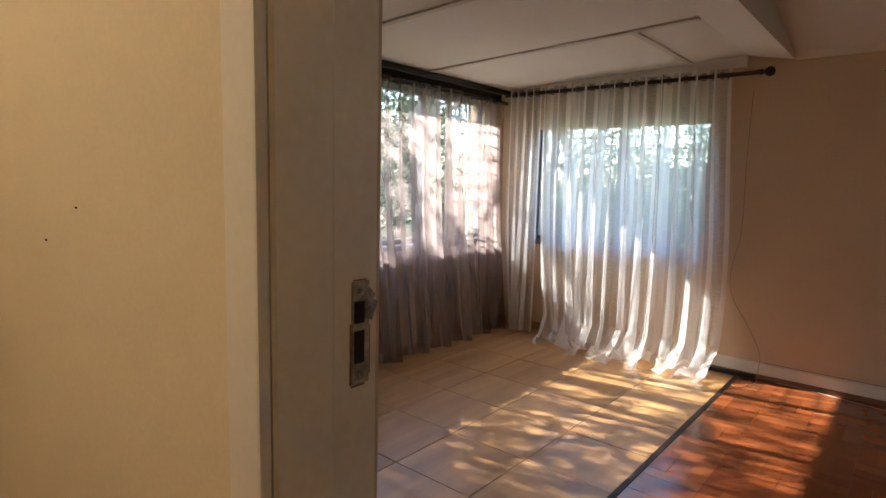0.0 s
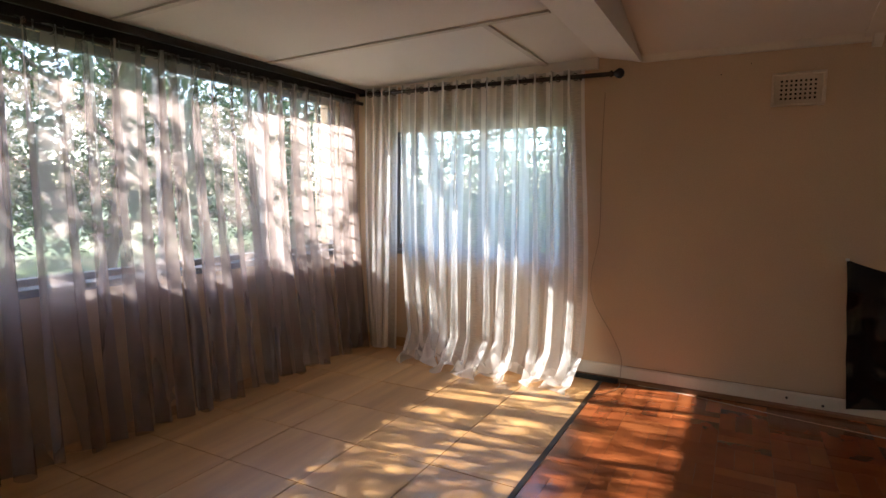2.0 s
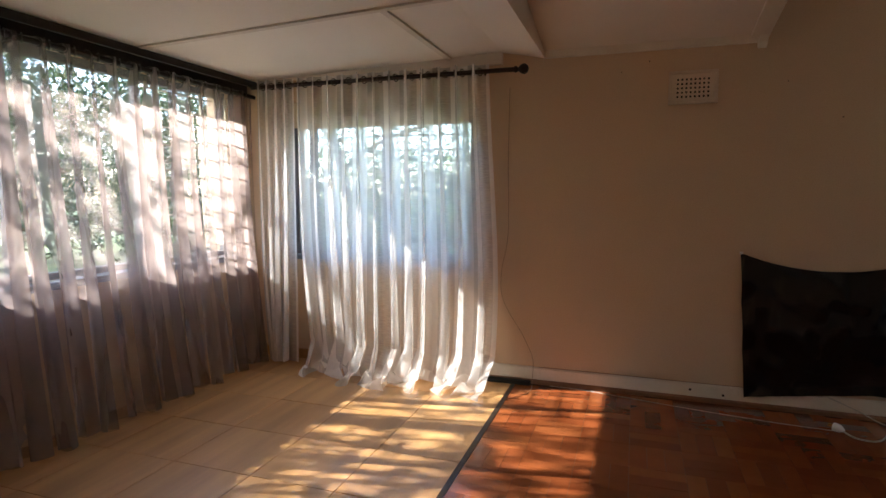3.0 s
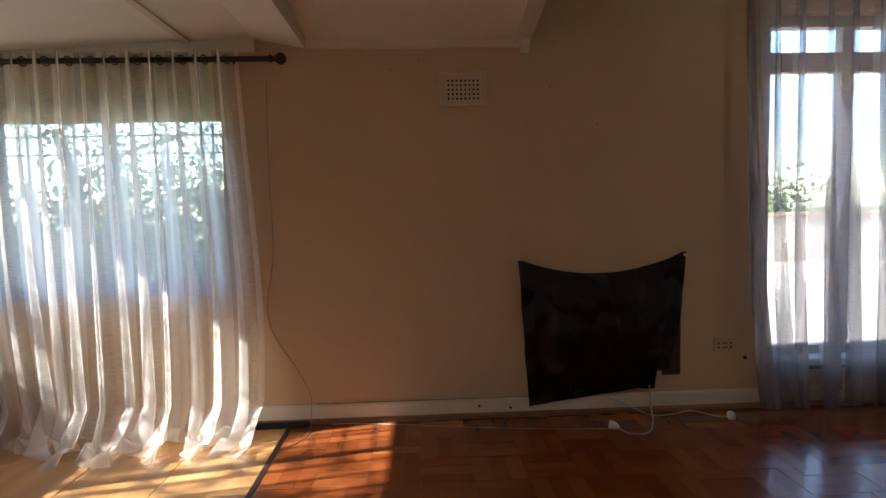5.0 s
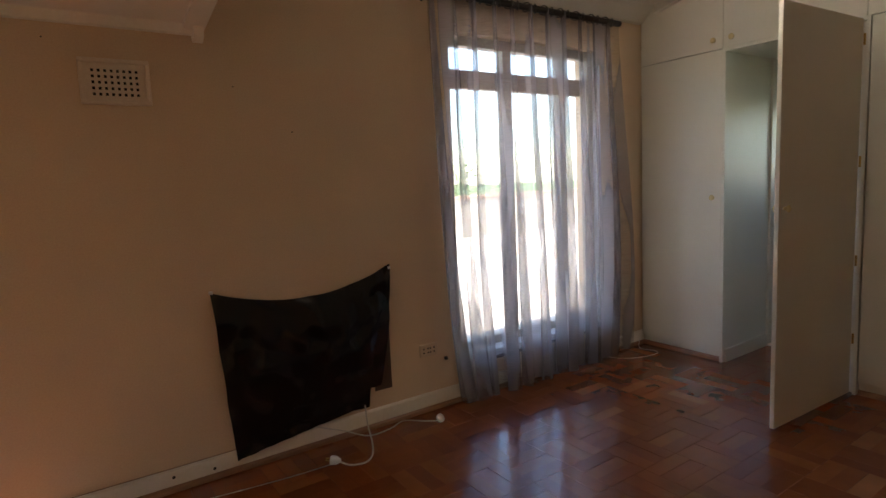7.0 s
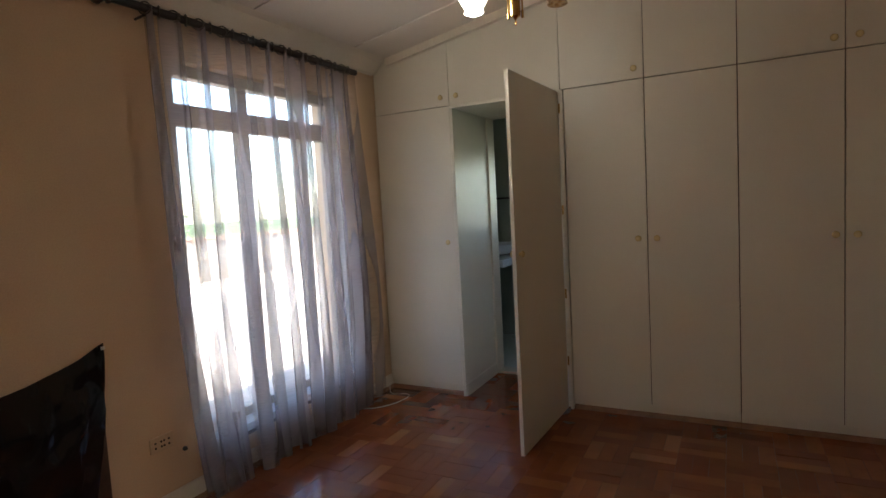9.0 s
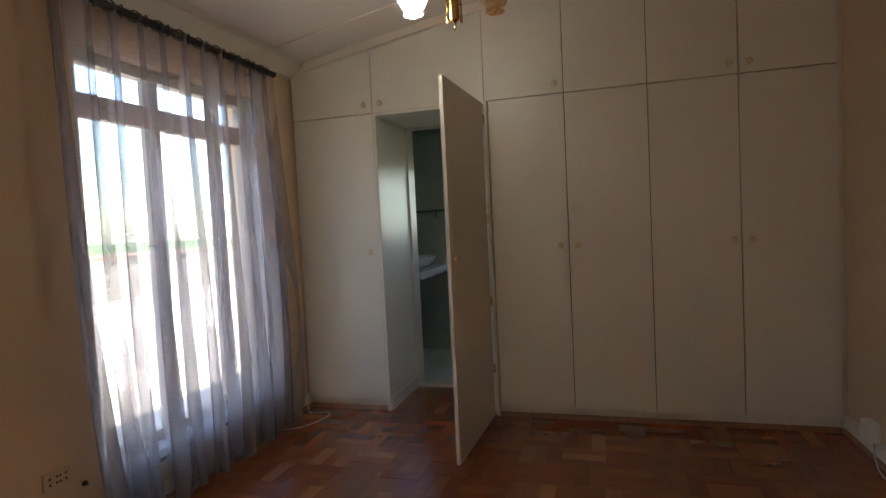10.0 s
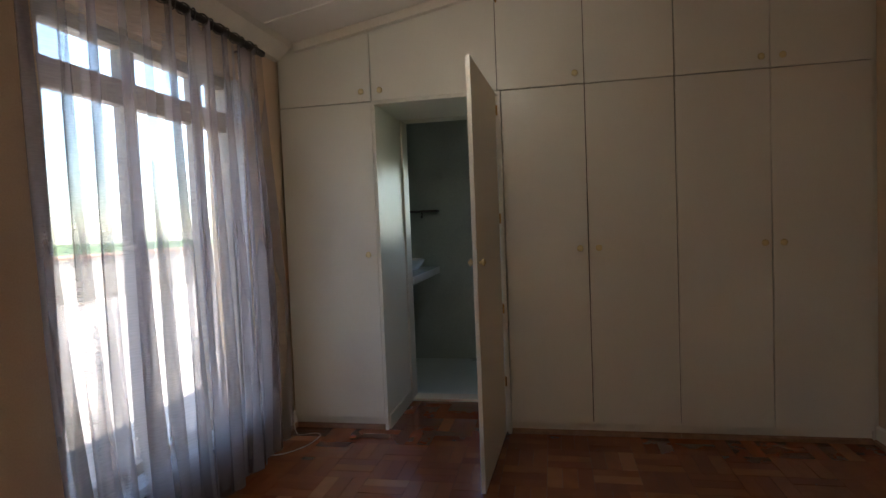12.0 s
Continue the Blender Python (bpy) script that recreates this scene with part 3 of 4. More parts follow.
part("sill_edge", boxed(F1 + 0.0, F2 + 0.05, NORTH - 0.045, NORTH - 0.001, SILL_F - 0.052, SILL_F - 0.031, bevel=0.004), M_ROD, win_f, "dark edge under the sill")

# Pale bluish board on the east side only: the lit reveal as colour.
part("reveal", boxed(F2 - 0.012, F2 - 0.001, NORTH + 0.001, NORTH + 0.059, SILL_F + 0.013, HEAD_F - 0.001), M_SILL, win_f, "window reveal with its daylight put into a pale colour")
grille = thing("burglar_grille", (WEST - 0.03, 3.3, 0.8), "cream welded burglar bars across the corner window", "grille")
for y in (2.88, 3.10, 3.32, 3.56):
    part("upright_bar", boxed(WEST - 0.045, WEST - 0.033, y - 0.006, y + 0.006, SILL_W + 0.05, HEAD_W - 0.05), M_GRILLE, grille)
for i in range(10):
    z = SILL_W + 0.10 + i * 0.107
    part("cross_bar", tube([(WEST - 0.028, 2.86, z), (WEST - 0.028, 3.58, z)], 0.005, 6, steps=1), M_GRILLE, grille)
grille_n = thing("burglar_grille", (-2.0, NORTH + 0.16, 0.8), "cream welded burglar bars outside the window", "grille")
for x in (-2.49, -2.25, -2.0, -1.5, -1.25):
    part("upright_bar", boxed(x - 0.005, x + 0.005, NORTH + 0.155, NORTH + 0.165, SILL_N + 0.02, 1.66), M_GRILLE, grille_n)
for z in (0.83, 1.5, 1.6):
    part("cross_bar", tube([(W1 + 0.02, NORTH + 0.172, z), (W2 - 0.02, NORTH + 0.172, z)], 0.005, 6, steps=1), M_GRILLE, grille_n)


# ---- curtains and their rods ----
def rod(name, a, b, r, label, finial_a, finial_b, wall):
    """A turned curtain rod from a to b, with brackets back to the wall (a unit way)."""
    a, b, wall = Vector(a), Vector(b), Vector(wall)
    way = (b - a).normalized()
    th = thing(name, a, label, "curtain rod")
    part("pole", lathe([(r, 0), (r, (b - a).length)], a, way, 16), M_ROD, th, smooth=True)
    knob = [(r * 1.3, 0), (r * 1.5, 0.008), (r * 1.1, 0.014), (r * 0.8, 0.022), (r * 1.5, 0.034), (r * 2.2, 0.05), (r * 2.2, 0.062), (r * 1.5, 0.078), (r * 0.4, 0.084)]
    if finial_a:
        part("finial", lathe(knob, a, -way, 18), M_ROD, th, smooth=True)
    if finial_b:
        part("finial", lathe(knob, b, way, 18), M_ROD, th, smooth=True)
    n = 2 if (b - a).length < 2.2 else 3
    for i in range(n):
        p = a + (b - a) * ((i + 0.12) / (n - 0.76))
        part("bracket", tube([p + Vector((0, 0, -r * 1.2)), p + wall * 0.05 + Vector((0, 0, -r * 1.4)), p + wall * 0.088 + Vector((0, 0, -0.03))], 0.006, 6), M_ROD, th)
    return th


def curtain(name, a, b, inward, z_top, z_bottom, folds, amp, material, label, seed, flare=0.0, puddle=0.0, width=1.6, lean=0.0, rod_r=0.014, header=0.045, lap=0.0, draw=0.0):
    """A sheer cloth hung in waves on a rod from a to b (plan points), its eyelets on the rod."""
    rng = random.Random(seed)
    a, b, inward = Vector((*a, 0)), Vector((*b, 0)), Vector((*inward, 0)).normalized()
    along = (b - a).normalized()
    span = (b - a).length
    th = thing(name, (a + b) / 2 + Vector((0, 0, z_bottom)), label, "curtain")
    warp = [rng.uniform(-1, 1) for _ in range(folds + 3)]
    size = [rng.uniform(0.55, 1.25) for _ in range(folds + 3)]
    drift = [rng.uniform(-1, 1) for _ in range(folds + 3)]

    def smooth_pick(values, f):
        i = int(f)
        k = f - i
        k = k * k * (3 - 2 * k)
        return values[i] * (1 - k) + values[min(i + 1, len(values) - 1)] * k
    nu, nv = folds * 18, 44
    bm = bmesh.new()
    uvs = bm.loops.layers.uv.new("cloth")
    rows, coords = [], {}
    for j in range(nv + 1):
        v = j / nv
        row = []
        z = z_top + header - (min(1.0, v / 0.9) if puddle else v) * (z_top + header - z_bottom)
        for i in range(nu + 1):
            s = i / nu
            f = s * folds
            ph = 2 * math.pi * f + 0.7 * smooth_pick(warp, f) * v
            out = amp * (0.8 + 0.45 * v) * smooth_pick(size, f) * (math.sin(ph) + 0.28 * v * math.sin(2 * ph + 3 * smooth_pick(drift, f)))
            out += flare * v * v + 0.02 * v * noise.noise((s * 3.1, v * 1.7, seed))
            slide = 0.35 * span / folds * (smooth_pick(drift, f) * v ** 1.3 + 0.25 * math.sin(2 * ph) * (0.4 + v))
            slide += lap * (0.55 + 0.45 * v) * (0.45 + 0.75 * smooth_pick(size, f + 0.5)) * math.sin(ph + 0.9)
            slide += lean * s * s * math.sin(2.9 * v ** 1.5) + draw * (1 - s) ** 2 * v ** 3
            low = max(0.0, (v - 0.93) / 0.07)
            zz = z
            if puddle:
                low = max(0.0, (v - 0.82) / 0.18)
                out += puddle * (1 - (1 - low) ** 2) * (0.62 + 0.38 * math.sin(ph * 0.5 + seed) + 0.7 * noise.noise((s * 6, 0.3, seed)))
                slide_low = 0.05 * low * math.sin(ph * 0.7 + 9 * v + seed)
                slide += slide_low
                zz = max(z_bottom + 0.006 + 0.075 * max(0.0, 1 - abs(2 * low - 1.1)) * (0.5 + 0.5 * math.sin(ph * 1.5 + 14 * v)), z)
            else:
                zz += 0.012 * low * math.sin(ph * 0.5 + seed)
            p = a + along * (s * span + slide) + inward * out
            vert = bm.verts.new((p.x, p.y, zz))
            coords[vert] = (s * span * width, z)
            row.append(vert)
        rows.append(row)
    for lo, hi in zip(rows, rows[1:]):
        for i in range(nu):
            face = bm.faces.new((lo[i], lo[i + 1], hi[i + 1], hi[i]))
            for loop in face.loops:
                loop[uvs].uv = coords[loop.vert]
    part("cloth", bm, material, th, smooth=True)
    for k in range(folds * 2):
        p = a + along * (span * (k + 0.5) / (2 * folds) * 0.995)
        q = along * 0.85 + inward * (0.5 if k % 2 else -0.5)
        part("eyelet", ring((p.x, p.y, z_top), rod_r + 0.008, 0.0035, q), M_EYELET, th)
    return th


rod("curtain_rod", (-2.74, NORTH - 0.09, 1.94), (-0.86, NORTH - 0.09, 1.94), 0.014, "dark turned wooden curtain rod with ball finial", False, True, (0, 1, 0))
rod("curtain_rod", (WEST + 0.10, 0.40, 1.880), (WEST + 0.10, 3.70, 1.880), 0.014, "dark wooden curtain rod along the wide window", False, False, (-1, 0, 0))
rod("curtain_rod", (1.47, NORTH - 0.10, 2.345), (3.20, NORTH - 0.10, 2.345), 0.019, "dark wooden curtain rod above the tall window", True, False, (0, 1, 0))
pelmet = thing("pelmet_board", (WEST + 0.03, 2.0, 1.93), "dark wooden batten above the wide window", "pelmet")
part("batten", boxed(WEST + 0.105, WEST + 0.125, SOUTH + 0.002, NORTH - 0.032, 1.942, 1.985, bevel=0.004), M_ROD, pelmet)
part("head_board", boxed(WEST + 0.001, WEST + 0.03, SOUTH + 0.002, NORTH - 0.032, 1.886, 1.984, bevel=0.004), M_ROD, pelmet, "dark worn head board")
curtain("sheer_curtain", (WEST + 0.10, 0.45), (WEST + 0.10, 2.05), (1, 0), 1.880, 0.02, 13, 0.036, M_GREY, "grey sheer eyelet curtain hanging to the tiled floor", 3, flare=0.10, header=0.022, lap=0.044)
curtain("sheer_curtain", (WEST + 0.10, 1.99), (WEST + 0.10, 3.64), (1, 0), 1.880, 0.02, 13, 0.036, M_GREY, "grey sheer eyelet curtain hanging to the tiled floor", 4, flare=0.12, header=0.022, lap=0.044)
curtain("sheer_curtain", (-2.70, NORTH - 0.09), (-2.41, NORTH - 0.09), (0, -1), 1.94, 0.012, 4, 0.034, M_WHITE, "white striped sheer curtain drawn into the corner", 5, flare=0.03, lap=0.03, draw=0.10)
curtain("sheer_curtain", (-2.39, NORTH - 0.09), (-1.04, NORTH - 0.09), (0, -1), 1.94, 0.004, 12, 0.040, M_WHITE, "white striped sheer curtain trailing on the floor", 8, flare=0.10, puddle=0.26, lean=0.065, lap=0.047, draw=0.22)
curtain("sheer_curtain", (1.59, NORTH - 0.10), (3.16, NORTH - 0.10), (0, -1), 2.345, 0.035, 11, 0.032, M_GREY2, "crinkled grey-mauve sheer curtain at the tall window", 12, flare=0.03, lean=0.08, lap=0.054, draw=0.07, header=0.016, rod_r=0.019)


# ---- built-in cupboards ----
def knob(parent, y, z):
    part("knob", lathe([(0.009, 0), (0.009, 0.010), (0.016, 0.014), (0.019, 0.022), (0.015, 0.029), (0.004, 0.032)], (FRONT, y, z), (-1, 0, 0), 16), M_KNOB, parent, "round ivory knob", True)


def cupboard(y0, y1, doors, knobs, low=True):
    """A cupboard unit below or above the line at 2.10 m: body, doors with their knobs, and a plinth."""
    name = "cupboard" if low else "overhead_cupboard"
    z0 = 0.0 if low else 2.1005
    label = "tall cream built-in cupboard with flat doors" if low else "cream overhead cupboard below the sloping ceiling"
    th = thing(name, (FRONT + 0.02, (y0 + y1) / 2, z0), label, "cupboard", "built-in cupboards")
    # The darkened body puts the shade into the gaps between doors.
    if low:
        part("body", boxed(FRONT + 0.04, BACK - 0.002, y0 + 0.001, y1 - 0.001, 0.075, 2.0995), M_CARCASS, th, "brown chipboard carcass, darkened as shade for the door gaps")
        part("plinth", boxed(FRONT + 0.025, FRONT + 0.039, y0 + 0.001, y1 - 0.001, 0.0, 0.075), M_CLOSET, th)
        part("quadrant_strip", prism([(FRONT + 0.025, 0.0), (FRONT + 0.025, 0.028), (FRONT + 0.012, 0.02), (FRONT + 0.004, 0.0)], "y", y0 + 0.001, y1 - 0.001), M_BROWN, th, "brown wooden quarter-round")
    else:
        o = [(y0 + 0.001, z0), (y1 - 0.001, z0), (y1 - 0.001, main_ceiling(y1) - 0.004), (y0 + 0.001, main_ceiling(y0) - 0.004)]
        part("body", prism(o, "x", FRONT + 0.04, BACK - 0.002), M_CARCASS, th, "brown chipboard carcass, darkened as shade for the door gaps")
    for (d0, d1), k in zip(doors, knobs):
        g = 0.0027
        if low:
            d = part("door", boxed(FRONT, FRONT + 0.018, d0 + g, d1 - g, 0.078, 2.0965, bevel=0.002), M_CLOSET, th)
            if k:
                knob(d, k, 1.135)
        else:
            o = [(d0 + g, z0 + 0.0015), (d1 - g, z0 + 0.0015), (d1 - g, main_ceiling(d1) - 0.012), (d0 + g, main_ceiling(d0) - 0.012)]
            d = part("door", prism(o, "x", FRONT, FRONT + 0.018), M_CLOSET, th)
            if k:
                knob(d, k, 2.16)
    return th


Y0, Y1, Y2, Y3, Y4, Y5, Y6 = 3.735, 3.112, 2.320, 1.809, 1.312, 0.813, 0.312
cupboard(Y1, Y0, [(Y1, Y0)], [3.168])
cupboard(Y4, Y2 - 0.02, [(Y3, Y2 - 0.02), (Y4, Y3)], [1.860, 1.752])
cupboard(Y6, Y4, [(Y5, Y4), (Y6, Y5)], [0.857, 0.762])
cupboard(Y1, Y0, [(Y1, Y0)], [3.170], False)
cupboard(Y2, Y1, [(Y2, Y1)], [3.048], False)
cupboard(Y4, Y2, [(Y3, Y2), (Y4, Y3)], [1.863, None], False)
cupboard(Y6, Y4, [(Y5, Y4), (Y6, Y5)], [0.864, 0.756], False)
filler = thing("cupboard_filler", (FRONT, 0.31, 0), "narrow cream filler strip beside the cupboards", "filler strip")
part("strip", prism([(SOUTH + 0.002, 0.0), (Y6 - 0.002, 0.0), (Y6 - 0.002, main_ceiling(Y6) - 0.004), (SOUTH + 0.002, main_ceiling(SOUTH) - 0.004)], "x", FRONT + 0.012, FRONT + 0.03), M_CLOSET, filler)
gate = thing("passage_lining", (FRONT, Y1, 0), "cream side panels lining the passage through the cupboards", "passage lining")
part("side_panel", boxed(FRONT - 0.006, BACK - 0.002, Y1 - 0.022, Y1 - 0.001, 0.0, 2.078, bevel=0.002), M_CLOSET, gate)
part("side_panel", boxed(FRONT - 0.006, BACK - 0.002, Y2 - 0.018, Y2 + 0.002, 0.0, 2.078, bevel=0.002), M_CLOSET, gate)
part("soffit", boxed(FRONT - 0.006, BACK - 0.002, Y2 - 0.018, Y1 - 0.001, 2.079, 2.099), M_CLOSET, gate)
part("door_stop", boxed(FRONT + 0.03, FRONT + 0.045, Y2 + 0.0025, Y2 + 0.036, 0.0, 2.078, bevel=0.002), M_CLOSET, gate)
part("skirting", boxed(FRONT + 0.02, BACK - 0.003, Y1 - 0.032, Y1 - 0.023, 0.0, 0.09), M_CLOSET, gate)

leaf = thing("cupboard_door_leaf", (FRONT - 0.012, Y2 + 0.03, 0.02), "cream flat door standing open across the passage", "door")
bm = boxed(FRONT - 0.815, FRONT - 0.012, Y2 + 0.012, Y2 + 0.034, 0.012, 2.088, bevel=0.003)
bmesh.ops.rotate(bm, verts=bm.verts, cent=(FRONT - 0.012, Y2 + 0.03, 0), matrix=Matrix.Rotation(radians(-2.6), 3, "Z"))
panel = part("panel", bm, M_CLOSET, leaf)
part("knob", lathe([(0.009, 0), (0.009, 0.010), (0.016, 0.014), (0.019, 0.022), (0.004, 0.032)], (FRONT - 0.77, Y2 + 0.067, 1.12), (0, 1, 0), 16), M_KNOB, panel, "round ivory knob", True)
part("knob", lathe([(0.009, 0), (0.009, 0.010), (0.016, 0.014), (0.019, 0.022), (0.004, 0.032)], (FRONT - 0.77, Y2 + 0.045, 1.12), (0, -1, 0), 16), M_KNOB, panel, "round ivory knob", True)
for z in (0.30, 0.75, 1.30, 1.95):
    part("hinge", lathe([(0.006, 0), (0.006, 0.06)], (FRONT - 0.008, Y2 + 0.006, z), (0, 0, 1), 8), M_BRASS, panel, "small brass hinge")

# ---- bathroom beyond the passage ----
solid("floor_bathroom", boxed(BACK, 6.2, SOUTH, NORTH, -0.15, 0.004), M_BATHTILE, "pale tiled bathroom floor", "floor")
bm = bmesh.new()
for a in ((SOUTH, 2.0, 0.0, 3.2), (2.0, 2.72, 0.0, 1.25), (2.0, 2.72, 1.85, 3.2), (2.72, NORTH, 0.0, 3.2)):
    box(bm, 5.45, 5.6, *a)
solid("wall_bathroom", bm, M_BATHWALL, "grey-white bathroom wall with a small window", "wall")
frame_b = thing("door_2", (BACK, 2.7, 0), "cream bathroom door frame", "doorway", kind="structure")
part("jamb", boxed(BACK - 0.012, BACK + 0.13, 3.075, 3.118, 0.005, 2.11, bevel=0.004), M_TRIM, frame_b)
part("jamb", boxed(BACK + 0.001, BACK + 0.13, 2.362, 2.40, 0.005, 2.11, bevel=0.004), M_TRIM, frame_b)
part("head", boxed(BACK - 0.012, BACK + 0.13, 2.362, 3.118, 2.075, 2.129, bevel=0.004), M_TRIM, frame_b)
part("sill", boxed(BACK - 0.004, BACK + 0.125, 2.401, 3.074, 0.0045, 0.02, bevel=0.004), M_TRIM, frame_b, "pale threshold")
vanity = thing("vanity_top", (4.9, 3.4, 0.9), "white tiled counter on the bathroom wall", "counter")
part("slab", boxed(4.42, 5.449, 3.10, NORTH - 0.002, 0.84, 0.905, bevel=0.004), M_CERAMIC, vanity)
part("leg", boxed(4.43, 4.47, 3.16, 3.20, 0.005, 0.839), M_BATHTILE, vanity)
basin = thing("wash_basin", (4.95, 3.36, 0.905), "white oval ceramic basin on the counter", "basin")
part("bowl", lathe([(0.09, 0.0), (0.17, 0.02), (0.21, 0.07), (0.225, 0.10), (0.215, 0.104), (0.19, 0.07), (0.13, 0.03), (0.01, 0.02)], (4.95, 3.36, 0.905), seg=28), M_CERAMIC, basin, smooth=True)
tap = thing("basin_tap", (4.70, 3.55, 0.905), "small chrome basin tap", "tap")
part("spout", tube([(4.70, 3.55, 0.905), (4.70, 3.55, 1.06), (4.73, 3.50, 1.10), (4.78, 3.45, 1.07)], 0.010, 8), M_BARE, tap, smooth=True)
shelf = thing("wall_shelf", (5.40, 3.3, 1.44), "dark wooden bathroom wall shelf", "shelf")
part("board", boxed(5.34, 5.449, 3.08, 3.62, 1.43, 1.45, bevel=0.003), M_PANEL_DARK, shelf)
part("hook", tube([(5.44, 3.25, 1.43), (5.43, 3.25, 1.38), (5.40, 3.25, 1.39)], 0.006, 6), M_PANEL_DARK, shelf)

# ---- chandelier ----
CX, CY, CZ = 2.458, 2.218, 2.203
lamp = thing("chandelier", (CX, CY, main_ceiling(CY)), "brass chandelier with etched glass shades and a lit bulb", "chandelier")
part("stem", lathe([(0.006, 0.12), (0.012, 0.13), (0.008, 0.15), (0.008, main_ceiling(CY) - CZ)], (CX, CY, CZ), seg=14), M_BRASS, lamp, smooth=True)
part("rose", lathe([(0.02, -0.05), (0.05, -0.03), (0.06, 0.01)], (CX, CY, main_ceiling(CY)), seg=20), M_BRASS, lamp, smooth=True)
part("column", lathe([(0.001, 0.0), (0.005, 0.008), (0.006, 0.02), (0.003, 0.027), (0.010, 0.036), (0.022, 0.045), (0.024, 0.06), (0.022, 0.18), (0.030, 0.20), (0.012, 0.22)], (CX, CY, CZ), seg=20), M_BRASS, lamp, smooth=True)
for a in (108, 288):
    cx, cy = math.cos(radians(a)), math.sin(radians(a))
    part("side_tube", lathe([(0.006, 0.0), (0.006, 0.028), (0.009, 0.03), (0.004, 0.035), (0.004, 0.08), (0.009, 0.085), (0.005, 0.09), (0.005, 0.15)], (CX + 0.032 * cx, CY + 0.032 * cy, CZ + 0.035), seg=10), M_BRASS, lamp, smooth=True)
    arm = part("arm", tube([(CX + 0.02 * cx, CY + 0.02 * cy, CZ + 0.19), (CX + 0.09 * cx, CY + 0.09 * cy, CZ + 0.17), (CX + 0.15 * cx, CY + 0.15 * cy, CZ + 0.22), (CX + 0.19 * cx, CY + 0.19 * cy, CZ + 0.29)], 0.006, 8), M_BRASS, lamp, smooth=True)
    gx, gy, gz = CX + 0.19 * cx, CY + 0.19 * cy, CZ + 0.075
    # The lit shade's brightness is partly in its paler glass colour.
    part("shade", lathe([(0.040, 0.0), (0.046, 0.004), (0.038, 0.018), (0.054, 0.040), (0.070, 0.07), (0.074, 0.10), (0.066, 0.13), (0.044, 0.155), (0.028, 0.17), (0.024, 0.18)], (gx, gy, gz), seg=24), M_SHADE_LIT if a == 108 else M_SHADE, arm, "etched glass shade", True)
    lit = a == 108
    part("bulb", lathe([(0.004, -0.010), (0.018, -0.006), (0.027, 0.004), (0.029, 0.014), (0.023, 0.032), (0.012, 0.05)], (gx, gy, gz), seg=16), M_BULB if lit else M_SHADE, arm, "lit bulb" if lit else "unlit bulb", True)

# ---- things on the long wall ----
vent = thing("wall_vent", (0.134, NORTH, 1.70), "painted plaster air vent with square holes on the wall", "vent")
vx0, vx1, vz0, vz1 = 0.006, 0.260, 1.701, 1.882
hx, hz = [vx0 + 0.043 + i * 0.0225 for i in range(8)], [vz0 + 0.035 + i * 0.0235 for i in range(5)]
M_VENT = surface("vent_paint", (0.66, 0.535, 0.41), 0.6, 0.08, 6, 90, 0.1)
for p in ((vx0, vx1, vz0, vz0 + 0.016), (vx0, vx1, vz1 - 0.016, vz1), (vx0, vx0 + 0.016, vz0 + 0.0165, vz1 - 0.0165), (vx1 - 0.016, vx1, vz0 + 0.0165, vz1 - 0.0165)):
    part("frame", boxed(p[0], p[1], NORTH - 0.028, NORTH - 0.001, p[2], p[3], bevel=0.004), M_VENT, vent)
# A black board behind the grid gives its holes their shade.
part("backing", boxed(vx0 + 0.016, vx1 - 0.016, NORTH - 0.004, NORTH - 0.001, vz0 + 0.016, vz1 - 0.016), M_HOLE, vent)
bm = bmesh.new()
ex = [vx0 + 0.016] + [v for h in hx for v in (h, h + 0.0105)] + [vx1 - 0.016]
for x0, x1 in zip(ex[0::2], ex[1::2]):
    box(bm, x0, x1, NORTH - 0.014, NORTH - 0.005, vz0 + 0.016, vz1 - 0.016)
ez = [vz0 + 0.016] + [v for h in hz for v in (h, h + 0.0125)] + [vz1 - 0.016]
for h in hx:
    for z0, z1 in zip(ez[0::2], ez[1::2]):
        box(bm, h, h + 0.0105, NORTH - 0.014, NORTH - 0.005, z0, z1)
part("grid", bm, M_VENT, vent)

sheet = thing("black_plastic_sheet", (0.88, NORTH - 0.01, 0.06), "crumpled black plastic sheet taped low on the wall", "plastic sheet")
bm = bmesh.new()
NX, NZ = 72, 40
grid = []
for j in range(NZ + 1):
    v = j / NZ
    row = []
    for i in range(NX + 1):
        u = i / NX
        top = 0.884 - 0.10 * (1 - (2 * u - 0.95) ** 2) ** 1 * (1 if u < 0.97 else 0.8) + 0.005 * u
        bottom = 0.058 + 0.075 * min(1, u * 1.3) ** 0.9 + (0.10 if u > 0.90 else 0.0)
        z = top * (1 - v) + bottom * v
        x = (0.413 + 0.05 * v) * (1 - u) + (1.348 - 0.095 * v + 0.02 * math.sin(3 * v)) * u
        y = NORTH - 0.012 - 0.05 * math.sin(math.pi * u) * math.sin(math.pi * min(1, v * 1.1)) ** 0.7 - 0.02 * abs(noise.noise((u * 4, v * 3, 2.0))) - 0.010 * noise.noise((u * 11, v * 7, 5.0)) - 0.014 * max(0.0, 1 - 7 * u) * abs(math.sin(9 * v + 14 * u)) - 0.006 * max(0.0, math.sin(38 * u + 4 * noise.noise((u * 3, v * 5, 9.0)))) * (u > 0.42) * math.sin(math.pi * v)
        row.append(bm.verts.new((x, min(y, NORTH - 0.006) - 0.024 * max(0.0, 1 - z / 0.2), z)))
    grid.append(row)
